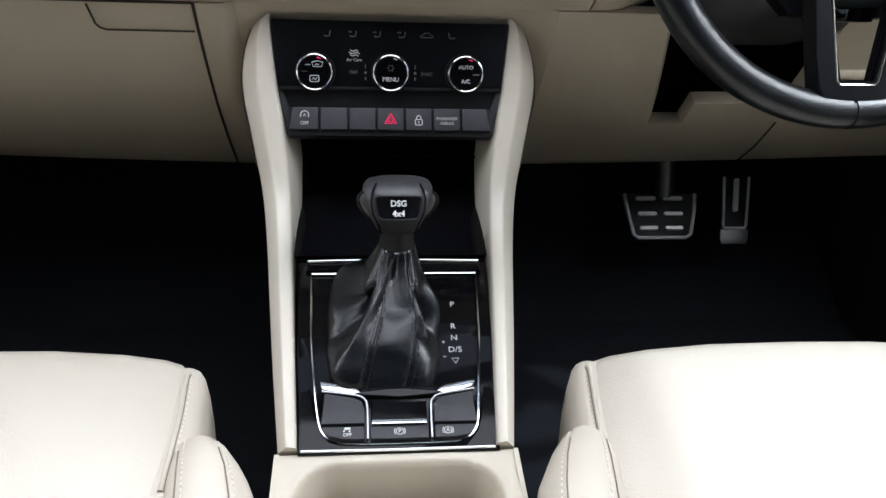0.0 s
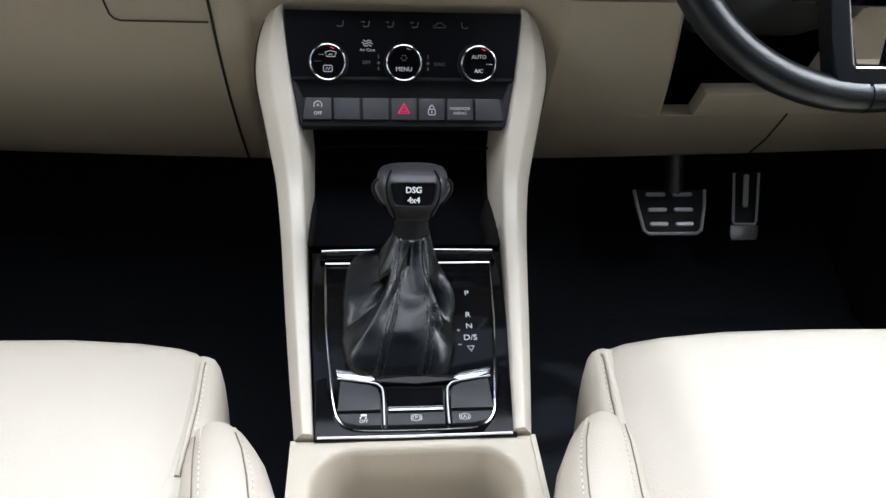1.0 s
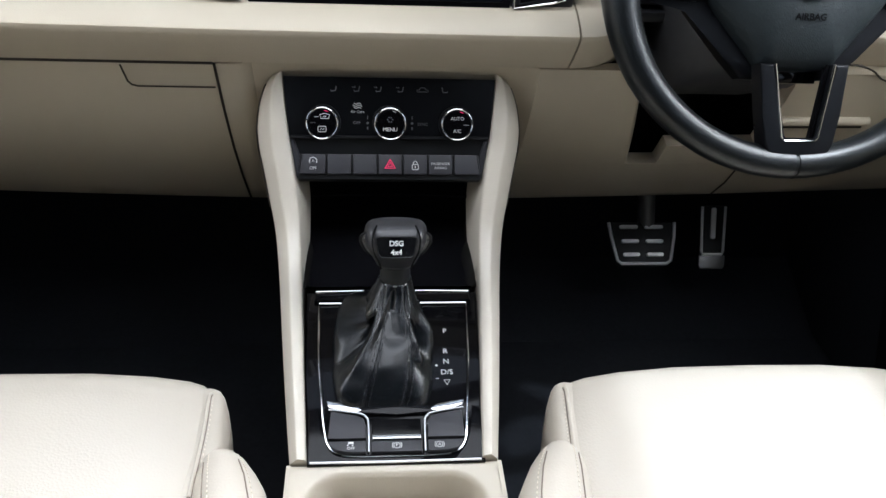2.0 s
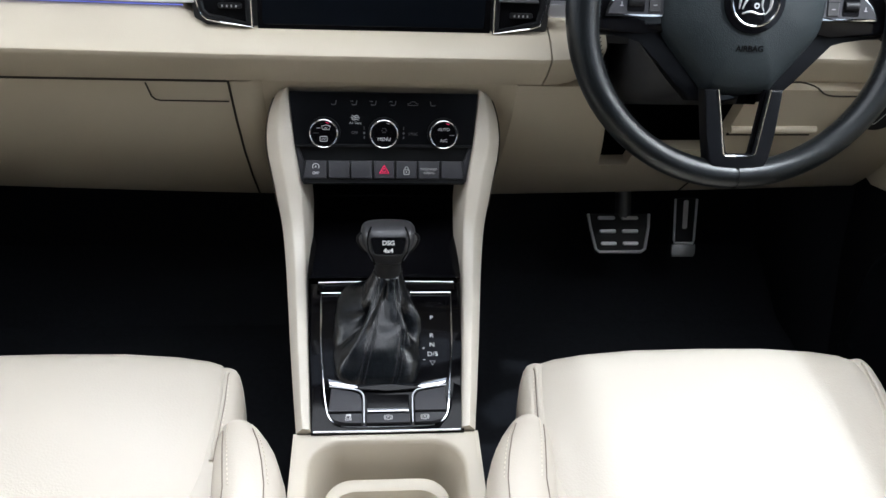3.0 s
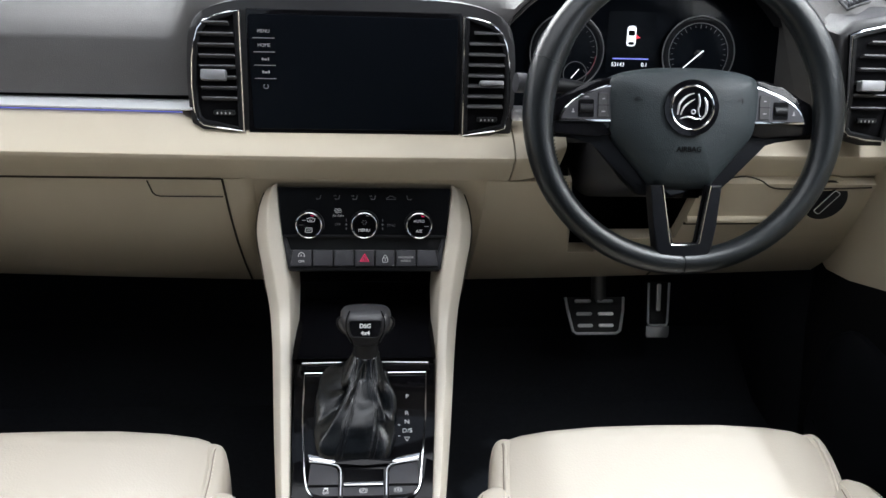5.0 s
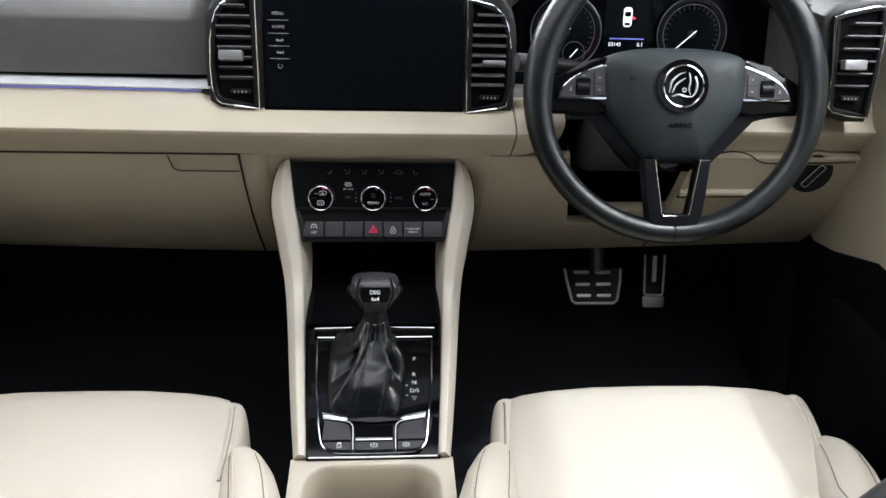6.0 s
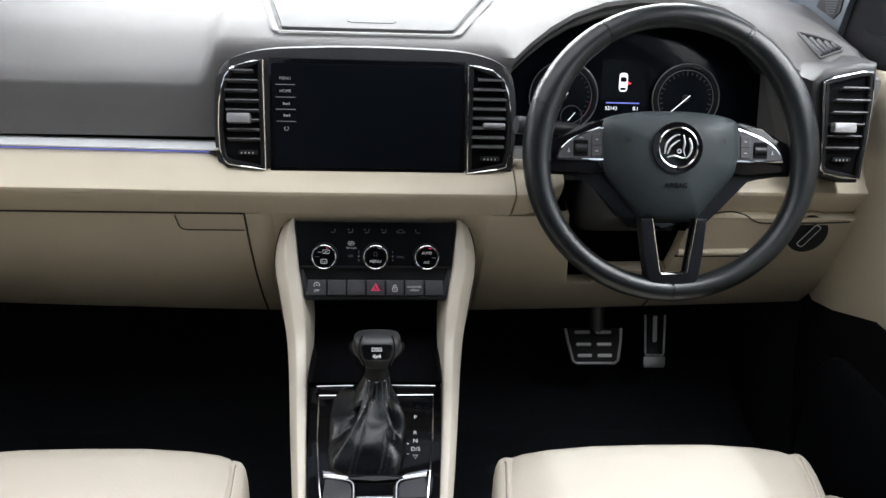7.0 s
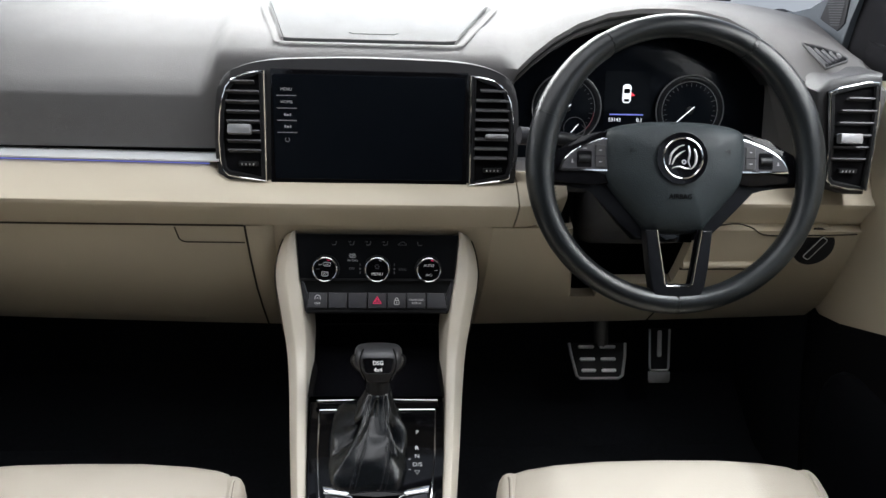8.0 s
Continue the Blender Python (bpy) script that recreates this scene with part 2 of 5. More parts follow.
for side in (-1, 1):
    mesh_thing("wall_side", box(0.04, 1.2, 0.80, 0.01, pose(side * 0.76, -1.02, 0.555)), BLACK, "black rear door panel closing the cabin", "wall")
    for y, w in ((-0.45, 0.10), (-1.50, 0.22)):
        mesh_thing("pillar", solid_sheet([[(side * 0.785, y + d, 0.955), (side * 0.70, y + d, 1.16), (side * 0.615, y + d, 1.36)] for d in (-w / 2, w / 2)], (side * -0.03, 0, 0)), BLACK, "black pillar between the side windows", "pillar")
    rear = mesh_thing("window_4", solid_sheet([[(side * 0.79, y, 0.955), (side * 0.62, y, 1.335)] for y in (-0.5, -0.95, -1.4)], (side * 0.004, 0, 0)), PANE, "clear side window glass of the rear door", "car window")
ws = solid_sheet([[(x, 0.88 - 0.42 * x * x, 0.985), (x, 0.63 - 0.2 * x * x, 1.150), (x, 0.39, 1.318 - 0.12 * x * x)] for x in (-0.62, -0.4, -0.2, 0.0, 0.2, 0.4, 0.62)], (0, 0.003, 0.004))
windscreen = mesh_thing("window_1", ws, PANE, "clear raked windscreen glass over the dashboard", "windscreen")
windscreen.visible_shadow = False
for side in (-1, 1):
    dg = solid_sheet([[(side * 0.79, y, 0.955), (side * (0.79 - 0.45 * (h - 0.955)), y, h)] for y, h in ((0.25, 1.16), (0.0, 1.30), (-0.4, 1.33))], (side * 0.004, 0, 0))
    pane = mesh_thing("window_2", dg, PANE, "clear side window glass of the front door", "car window")
    pane.visible_shadow = False
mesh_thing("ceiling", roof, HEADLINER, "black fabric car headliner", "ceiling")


def y_back(x):
    return 0.86 - 0.42 * x * x


# dashboard: one thing with its fixed panels
dash = thing("dashboard", "two-tone dashboard, charcoal top over cream beige lower half", "dashboard")


def arch(x):
    """Height of the binnacle's hood across the car."""
    t = (x - 0.375) / 0.215
    return 0.905 + 0.115 * max(0.0, 1 - abs(t) ** 2.6)


def pad_profile(x):
    yb = y_back(x)
    side = [(0.350, 0.8145), (0.3285, 0.8215), (0.3345, 0.857), (0.3395, 0.8865), (0.3430, 0.8920), (0.373, 0.9065), (0.42, 0.937), (0.52, 0.964), (0.62, 0.976), (yb, 0.985)]
    mid = [(0.37, 0.80), (0.350, 0.8385), (0.344, 0.868), (0.342, 0.892), (0.3415, 0.915), (0.341, 0.936), (0.362, 0.951), (0.45, 0.9655), (0.62, 0.978), (yb, 0.985)]
    if x < 0.175:
        k = min(1.0, max(0.0, (x + 0.242) / 0.037))
        k = k * k * (3 - 2 * k)
        low = 1.0 if x > -0.211 else 0.0
        ks = [low] * 3 + [k] * 7
        return [(a + (c - a) * q, b + (d - b) * q) for (a, b), (c, d), q in zip(side, mid, ks)]
    if x < 0.605:
        a = arch(x)
        k = min(1.0, max(0.0, (x - 0.545) / 0.058))
        k = k * k * (3 - 2 * k)
        hood = [(0.37, a - 0.016), (0.352, a - 0.014), (0.345, a - 0.012), (0.337, a - 0.009), (0.333, a - 0.006), (0.334, a), (0.36, a + 0.003), (0.46, max(a - 0.004, 0.967)), (0.60, 0.980), (yb, 0.985)]
        return [(p + (r - p) * k, q + (s - q) * k) for (p, q), (r, s) in zip(hood, pad_right(x, yb))]
    return pad_right(x, yb)


def pad_right(x, yb):
    d = 0.016 * (max(0.0, x - 0.60) / 0.09) ** 2
    back = 0.095 * min(1.0, max(0.0, (x - 0.662) / 0.022))
    prof = [(0.30, 0.79), (0.275, 0.83), (0.270, 0.87), (0.268, 0.90), (0.267, 0.92), (0.268, 0.940 - d), (0.285, 0.9465 - 1.1 * d), (0.36, 0.968 - 1.3 * d), (0.45, 0.981 - 1.4 * d), (yb, 0.985 - 0.4 * d)]
    return [(max(y, min(0.268 + back + 0.004 * i, 0.44)) if back > 0 and i < 8 else y, z) for i, (y, z) in enumerate(prof)]


xs = [-0.76, -0.6, -0.45, -0.36, -0.345, -0.33, -0.315, -0.30, -0.287, -0.275, -0.265, -0.255, -0.245, -0.240, -0.235, -0.230, -0.225, -0.219, -0.213, -0.205, -0.15, -0.05, 0.05, 0.13, 0.165, 0.185, 0.205, 0.23, 0.26, 0.30, 0.34, 0.38, 0.42, 0.46, 0.50, 0.53, 0.545, 0.553, 0.561, 0.569, 0.577, 0.585, 0.593, 0.603, 0.62, 0.64, 0.656, 0.662, 0.667, 0.672, 0.678, 0.684, 0.70, 0.73]
part("dash_top", solid_sheet([[(x, y, z) for y, z in pad_profile(x)] for x in xs], (0, 0.012, -0.012)), PAD, dash, "charcoal grained soft-touch dash top", 60)

# beige ledge under the screen, rounded nose and front
def lift(x):
    return 0.020 * max(0.0, -x - 0.15)


def ledge_profile(x):
    d = lift(x)
    d *= 0.5
    up = 0.0175 if x < -0.215 or x > 0.19 else 0.0
    return [(0.345, 0.790 + d + up), (0.312, 0.786 + d + up), (0.296, 0.7815 + d + up * 0.4), (0.280, 0.7745 + d), (0.2705, 0.7680 + d), (0.2685, 0.7655 + d), (0.2688, 0.7630 + d), (0.2715, 0.7575 + d), (0.280, 0.746 + d), (0.291, 0.733 + d * 0.6), (0.3045, 0.7195 + d * 0.3)]


LX = [-0.75, -0.6, -0.45, -0.3, -0.23, -0.2, -0.1, 0.0, 0.08, 0.13, 0.16, 0.175, 0.19]
part("ledge", solid_sheet([[(x, y, z) for y, z in ledge_profile(x)] for x in LX], (0, 0.03, 0)), BEIGE, dash, "cream beige ledge with rounded nose")
# driver's side of the ledge, stepping back round the column
rows = []
for x in (0.192, 0.21, 0.228, 0.246, 0.258, 0.266):
    k = (x - 0.192) / 0.074
    rows.append([(x, y + 0.045 * k * k, z) for y, z in ledge_profile(0.19)])
part("column_cheek", solid_sheet(rows, (0, 0.03, 0)), BEIGE, dash, "cream corner turning in towards the steering column")
rows = [[(x, y + 0.02, z) for y, z in ledge_profile(0.3)] for x in (0.46, 0.50, 0.56, 0.62, 0.67, 0.715)]
part("driver_ledge", solid_sheet(rows, (0, 0.03, 0)), BEIGE, dash, "cream ledge under the driver's vent")


def lower(x, s):
    """Lower face of the dashboard: s from 0 at its top to 1 at its bottom edge."""
    zb = 0.470 + 0.05 * abs(x) ** 1.5
    yb = 0.461 - 0.03 * abs(x) ** 1.5
    bow = 0.012 * math.sin(math.pi * s)
    return (x, 0.306 + (yb - 0.306) * s - bow, 0.7175 + (zb - 0.7175) * s - bow * 0.4)


def lower_panel(x0, x1, s0=0.0, s1=1.0, nx=6, ns=8, curl=True, back=0.0):
    rows = []
    for i in range(nx + 1):
        x = x0 + (x1 - x0) * i / nx
        r = [Vector(lower(x, s0 + (s1 - s0) * k / ns)) for k in range(ns + 1)]
        k = min(1.0, max(0.0, (0.160 - abs(x)) / 0.012))
        r = [p + Vector((0, back * k * k * (3 - 2 * k), 0)) for p in r]
        if curl:
            r.append(r[-1] + Vector((0, 0.012, -0.006)))
            r.append(r[-1] + Vector((0, 0.03, 0.0)))
        rows.append(r)
    return solid_sheet(rows, (0, 0.02, 0.006))


glove = part("glovebox_door", lower_panel(-0.72, -0.1855), BEIGE, dash, "cream glovebox door")
part("centre_panel", lower_panel(-0.1825, 0.1625, 0.0, nx=40, back=0.014), BEIGE, dash)
part("knee_panel", lower_panel(0.1625, 0.735, 0.625), BEIGE, dash, "cream knee panel under the column")
part("knee_panel", lower_panel(0.345, 0.725, 0.475, 0.624, curl=False), BEIGE, dash)
part("knee_panel", lower_panel(0.458, 0.72, 0.0, 0.474, curl=False), BEIGE, dash)
rows = []
for k in range(9):
    s = 0.624 * k / 8
    x1 = 0.274 + 0.046 * s
    r = [Vector(lower(0.1625 + (x1 - 0.1625) * i / 5, s)) for i in range(6)]
    r += [r[-1] + Vector((0.004, 0.004, 0)), r[-1] + Vector((0.006, 0.03, 0))]
    rows.append(r)
part("knee_panel", solid_sheet(rows, (0, 0.012, 0.004)), BEIGE, dash)
part("cover_joint", tube([Vector(lower(x, s)) + Vector((0, -0.001, 0)) for x, s in ((0.46, 1.0), (0.462, 0.85), (0.459, 0.70), (0.458, 0.62))], 0.0012, n=6), SEAM, dash)
part("cover_joint", tube(smooth_path([Vector(lower(x, s)) + Vector((0, -0.001, 0)) for x, s in ((0.46, 0.0), (0.505, -0.055), (0.535, -0.03), (0.56, 0.03), (0.60, 0.035), (0.66, 0.03), (0.70, 0.02))], 4), 0.0012, n=6), SEAM, dash)
part("pocket_lip", tube([Vector(lower(x, 0.285)) + Vector((0, -0.002, 0)) for x in (0.458, 0.52, 0.575)], 0.006, n=10), BEIGE, dash, "rounded cream pocket lip")
# dark bar drawn in as the shadow under the pocket lip
part("pocket_lip_shadow", tube([Vector(lower(x, 0.325)) + Vector((0, -0.001, 0)) for x in (0.458, 0.52, 0.572)], 0.0022, n=6), SEAM, dash)
# latch flap with its shut line
fl = []
for x0, z0 in ((-0.2785, 0.0), (-0.19, 0.0), (-0.187, 0.108), (-0.272, 0.108), (-0.2765, 0.082)):
    fl.append(Vector(lower(x0, z0 + 0.004)) + Vector((0, -0.0035, -0.001)))
part("latch_flap", tube([fl[0], fl[4], fl[4].lerp(fl[3], 0.7), fl[3] + (fl[2] - fl[3]) * 0.05, fl[2]], 0.0010), SEAM, glove, "dark shut line of the release flap")
part("shut_line", tube([(x, lower(x, 0)[1] - 0.0015, lower(x, 0)[2] + 0.0008 + lift(x) * 0.15) for x in (-0.72, -0.5, -0.3, -0.185)], 0.0016), SEAM, glove)
part("shut_line", tube([Vector(lower(-0.184, s)) + Vector((0, -0.001, 0)) for s in (0, 0.25, 0.5, 0.75, 1)], 0.0015), SEAM, glove)

# silver strip with its blue light line
strip = part("trim_strip", solid_sheet([[(x, 0.333, 0.8145 + e), (x, 0.314, 0.8140 + e), (x, 0.307, 0.8125 + e), (x, 0.3075, 0.8105 + e), (x, 0.316, 0.8085 + e), (x, 0.335, 0.808 + e)] for x, e in ((-0.75, 0.003), (-0.5, 0.0015), (-0.24, -0.0015), (-0.212, -0.001))], (0, 0.01, 0)), SILVER_PAINT, dash, "satin silver trim strip")
part("ambient_light", tube([(-0.75, 0.311, 0.8105), (-0.5, 0.311, 0.8088), (-0.225, 0.311, 0.8058)], 0.0010), LIT_BLUE, strip, "thin blue ambient light line")
part("trim_strip", slab(rrect(0.03, 0.016, 0.004), 0.02, 0.002, basis((0.203, 0.306, 0.81), (1, 0, 0), (0, 0.1, 1))), SATIN, dash, "short satin silver trim end")
# black gap over the strip
part("gap_strip", box(0.535, 0.02, 0.022, 0.002, pose(-0.48, 0.349, 0.8225)), DARK, dash)

# pod that frames screen and vents
pod = smooth_path([(x, y, 0) for x, y in [(-0.2105, -0.006), (-0.2155, 0.03), (-0.2135, 0.09), (-0.205, 0.130), (-0.184, 0.147), (-0.143, 0.1575), (-0.08, 0.1615), (-0.015, 0.163), (0.06, 0.162), (0.118, 0.159), (0.16, 0.148), (0.183, 0.126), (0.190, 0.06), (0.188, -0.006)]], 4)
pod = [(p.x, p.y) for p in pod]
part("screen_pod", slab(pod, 0.05, 0.009, SC, 4, -0.004), POD, dash, "charcoal surround of screen and vents")

# lid on the dash top
lidm = basis((-0.008, 0.388, 0.9575), (1, 0, 0), (0, 0.9925, 0.122))
lid_outline = [(-0.122, 0.003), (-0.11, 0.0), (0.098, 0.0), (0.112, 0.004), (0.175, 0.19), (0.17, 0.215), (-0.158, 0.215), (-0.163, 0.19)]
lid = part("storage_lid", slab(lid_outline, 0.012, 0.0022, lidm, 2, 0.0032), LID, dash, "grey lid of the dash-top box")
for ends in ((lid_outline[-1], lid_outline[0]), (lid_outline[3], lid_outline[4])):
    part("shut_line", tube([lidm @ Vector((x * 1.012, y, 0.0022)) for x, y in ends], 0.0009), BLACK, lid)
part("lid_frame", tube([lidm @ Vector((x * 1.06 + 0.0004, y - 0.012, 0.0008)) for x, y in [lid_outline[-1]] + lid_outline[:6]], 0.0045, n=10, flat=0.12), PAD, lid, "raised charcoal frame round the lid")
part("handle_groove", tube([lidm @ Vector((x, y, 0.0033)) for x, y in ((-0.034, 0.03), (-0.028, 0.024), (0.028, 0.024), (0.034, 0.03))], 0.0008), BLACK, lid)


# ---- touchscreen ----
ts = thing("touchscreen", "black glass touchscreen, switched off, set in the dashboard", "screen")
sx0, sx1 = -0.1435, 0.1185
part("bezel", slab([(sx0, -0.003), (sx1 + 0.003, -0.003), (sx1, 0.1475), (sx0 + 0.004, 0.1475)], 0.012, 0.002, SC, 2, 0.001), GLOSS, ts, "glossy black bezel")
part("glass", slab(rrect(0.252, 0.139, 0.004, -0.0115, 0.072), 0.002, 0.0008, SC, 1, 0.0024), SCREEN, ts, "dark blue-black glass")
for word, v in (("MENU", 0.122), ("HOME", 0.1055)):
    part("lettering", words(word, 0.0054, at(SC, -0.1195, v, 0.0027)), DIMWHITE, ts)
for v in (0.089, 0.0735):
    part("icon", bars(SC, [(-0.122, v, 0.002, 0.003, 0), (-0.1185, v - 0.0005, 0.0035, 0.002, 0), (-0.115, v, 0.0012, 0.0035, 0)], 0.0027), DIMWHITE, ts)
for v in (0.114, 0.0975, 0.0815, 0.0655):
    part("divider", bars(SC, [(-0.1195, v, 0.026, 0.0006, 0)], 0.0027), DIMWHITE, ts)
pw = [at(SC, -0.1195, 0.056, 0.003) @ Vector((0.0028 * math.cos(a), 0.0028 * math.sin(a), 0)) for a in [radians(120 + 30 * k) for k in range(11)]]
part("power_icon", tube(pw, 0.0004, n=5), DIMWHITE, ts)


# ---- air vents ----
def vent(name, m, outline, x0, x1, y0, y1, tab, label, n=8, tilt=62, tab_h=0.013):
    v = thing(name, label, "air vent", "dashboard air vents")
    cx = sum(p[0] for p in outline) / len(outline)
    cy = sum(p[1] for p in outline) / len(outline)
    # flat plate, coloured as the shade behind the slats
    part("shade_plate", slab(outline, 0.003, 0.0, m, 1, 0.0), DARK, v)
    curve = [m @ Vector((p[0], p[1], 0.004)) for p in outline]
    part("chrome_rim", tube(curve, 0.0017, True, 8, up=m.col[2][:3]), CHROME, v, "thin chrome rim")
    inner = [m @ Vector((cx + (p[0] - cx) * 0.9, cy + (p[1] - cy) * 0.955, 0.003)) for p in outline]
    part("frame", tube(inner, 0.0035, True, 6, up=m.col[2][:3]), BLACK, v)
    for k in range(n):
        y = y0 + (y1 - y0) * k / (n - 1)
        cut = 0.75 * (x1 - x0) if (k == n - 1) else (x1 - x0)
        part("slat", box(cut, 0.0118, 0.0020, 0.0005, at(m, (x0 + x1) / 2, y, 0.0035) @ pose(0, 0, 0, tilt)), SLAT, v)
    tx, ty = tab
    part("tab", box(0.03, tab_h, 0.013, 0.0025, at(m, tx, ty, 0.011) @ pose(0, 0, 0, -18)), TAB, v, "grey adjuster tab")
    wheel_y = y0 - (y1 - y0) * 0.19
    part("thumbwheel", box(0.026, 0.006, 0.006, 0.002, at(m, (x0 + x1) / 2 + 0.004, wheel_y, 0.004)), BLACK, v)
    part("thumbwheel_marks", bars(m, [((x0 + x1) / 2 + 0.004 + d, wheel_y, 0.0016, 0.0026, 0) for d in (-0.008, -0.003, 0.002, 0.007)], 0.0073), DIMWHITE, v)
    return v


left_outline = [(-0.1465, 0.1455), (-0.160, 0.143), (-0.174, 0.139), (-0.188, 0.133), (-0.196, 0.124), (-0.2015, 0.108), (-0.2055, 0.088), (-0.208, 0.055), (-0.2075, 0.028), (-0.205, 0.014), (-0.198, 0.0075), (-0.18, 0.004), (-0.1485, 0.0)]
vent("air_vent", SC, left_outline, -0.197, -0.1545, 0.040, 0.130, (-0.180, 0.070), "black centre air vent with chrome rim and silver tab")
right_outline = [(0.1215, 0.1445), (0.137, 0.142), (0.156, 0.136), (0.168, 0.126), (0.175, 0.111), (0.180, 0.085), (0.182, 0.055), (0.182, 0.025), (0.178, 0.008), (0.165, 0.004), (0.1245, -0.002)]
vent("air_vent", SC, right_outline, 0.129, 0.174, 0.036, 0.126, (0.158, 0.066), "black centre air vent with chrome rim beside the wheel", tilt=97, tab_h=0.006)
DV = basis((0.625, 0.251, 0.797), (0.94, 0.0, 0.0), (0, 0.05, 0.998))
d_outline = [(-0.048, 0.136), (-0.0355, 0.142), (-0.0007, 0.15), (0.0142, 0.15), (0.0209, 0.12), (0.0275, 0.06), (0.03, 0.006), (0.0059, 0.008), (-0.0206, 0.013), (-0.0272, 0.02), (-0.0322, 0.06)]
vent("air_vent", DV, d_outline, -0.0289, 0.0176, 0.048, 0.128, (-0.0123, 0.078), "black driver's air vent with chrome rim", n=6)
part("vent_housing", slab([(-0.0588, 0.135), (-0.0439, 0.15), (0.0018, 0.16), (0.0242, 0.16), (0.0325, 0.1), (0.0358, -0.004), (0.0059, -0.004), (-0.0272, 0.004), (-0.0389, 0.02)], 0.06, 0.010, DV, 4, -0.003), POD, dash)
# side demister on the pad
dm = basis((0.606, 0.333, 0.9622), (1, 0, -0.08), (0, 0.957, 0.29))
demist = thing("demister_vent", "small black triangular demister grille in the dash top", "air vent")
tri = [(-0.021, 0.034), (0.004, 0.028), (0.022, 0.016), (0.031, 0.002), (0.026, -0.006), (-0.016, -0.034)]
part("rim", tube([dm @ Vector((x, y, 0.001)) for x, y in tri], 0.0017, True), LID, demist)
part("backing", slab(tri, 0.002, 0, dm, 1, 0.0005), DARK, demist)
for k in range(5):
    x = -0.014 + 0.0088 * k
    part("slat", box(0.0046, 0.050 - 0.0095 * k, 0.004, 0.0006, at(dm, x, 0.0015 * k, 0.0008, 8) @ pose(0, 0, 0, 0, 25)), GREYBTN, demist)
# ---- instrument cluster ----
cluster = thing("instrument_cluster", "dark instrument cluster with two round dials behind the wheel", "dashboard dials")
IC = basis((0.3875, 0.405, 0.86), (1, 0, 0), (0, 0.22, 0.975))
rows = []
for k in range(25):
    x = min(max(0.375 - 0.205 * math.cos(math.pi * k / 24), 0.178), 0.572)
    a = arch(x)
    rows.append([(x, 0.338, a - 0.012), (0.375 + (x - 0.375) * 0.97, 0.37, a - 0.016), (0.375 + (x - 0.375) * 0.93, 0.43, a - 0.026)])
part("hood_lining", solid_sheet(rows, (0, 0.0, 0.004)), BLACK, cluster, "black lining of the hood")
part("face", slab([(-0.205, -0.10), (0.185, -0.10), (0.19, 0.02), (0.165, 0.085), (0.09, 0.125), (-0.06, 0.13), (-0.15, 0.10), (-0.20, 0.045)], 0.02, 0.004, IC), SCREEN, cluster, "dark glossy dial face")
part("side_wall", solid_sheet([[(0.581, 0.34, z), (0.572, 0.39, z), (0.566, 0.43, z)] for z in (0.78, 0.86, 0.92)], (0.012, 0, 0)), PAD, cluster)
part("side_wall", solid_sheet([[(0.178, 0.325, z), (0.184, 0.37, z), (0.192, 0.43, z)] for z in (0.78, 0.86, 0.92)], (-0.012, 0, 0)), BLACK, cluster)
part("lower_lip", box(0.40, 0.09, 0.012, 0.003, pose(0.378, 0.375, 0.775, 8)), BLACK, cluster)


def dial(cx, cy, r, needle):
    d = part("dial", slab(circle(r, 48), 0.004, 0.0, at(IC, cx, cy, 0.006)), SCREEN, cluster, "round dial with chrome ring")
    ring = [at(IC, cx, cy, 0.008) @ Vector((x, y, 0)) for x, y in circle(r, 48)]
    part("ring", tube(ring, 0.0009, True, 8, up=IC.col[2][:3]), DARK_STEEL, d, "brushed steel ring")
    band = [at(IC, cx, cy, 0.0068) @ Vector((x, y, 0)) for x, y in circle(r - 0.0045, 48)]
    part("ring_band", tube(band, 0.0042, True, 8, 0.35, up=IC.col[2][:3]), SATIN_BLACK, d, "dark grey bevelled band")
    inner = [at(IC, cx, cy, 0.0075) @ Vector((x, y, 0)) for x, y in circle(r - 0.009, 48)]
    part("ring", tube(inner, 0.0005, True, 6, up=IC.col[2][:3]), DARK_STEEL, d)
    items = []
    for k in range(25):
        a = radians(225 - 270 * k / 24)
        ln = 0.006 if k % 3 == 0 else 0.003
        items.append(((r - 0.0135) * math.cos(a), (r - 0.0135) * math.sin(a), ln, 0.0007, math.degrees(a)))
    part("scale_marks", bars(at(IC, cx, cy, 0.0065), items), DIAL_PRINT, d)
    a = radians(needle)
    part("needle", bars(at(IC, cx, cy, 0.0095), [(0.27 * r * math.cos(a), 0.27 * r * math.sin(a), r * 0.85, 0.0013, needle)]), LIT_WHITE, d)
    part("hub", slab(circle(0.006, 20), 0.002, 0.001, at(IC, cx, cy, 0.0090)), BLACK, d)
    return d


dial(0.067, 0.007, 0.0505, 222)
dial(-0.116, 0.007, 0.0505, 222)
part("small_dial", tube([at(IC, -0.103, -0.022, 0.008) @ Vector((0.016 * math.cos(q), 0.016 * math.sin(q), 0)) for q in [radians(-40 + 14 * k) for k in range(20)]], 0.0006, n=5), DIAL_PRINT, cluster)
part("small_needle", bars(at(IC, -0.103, -0.022, 0.0085), [(0, 0, 0.016, 0.001, 50)]), LIT_WHITE, cluster)
part("red_zone", tube([at(IC, -0.118, 0.006, 0.0072) @ Vector((0.043 * math.cos(a), 0.043 * math.sin(a), 0)) for a in [radians(-42 + 6 * k) for k in range(7)]], 0.0008, n=5), DULL_RED, cluster)
info = part("display", slab(rrect(0.066, 0.082, 0.003, -0.027, 0.02), 0.002, 0, IC, 1, 0.0015), SCREEN, cluster, "small colour display with a car symbol")
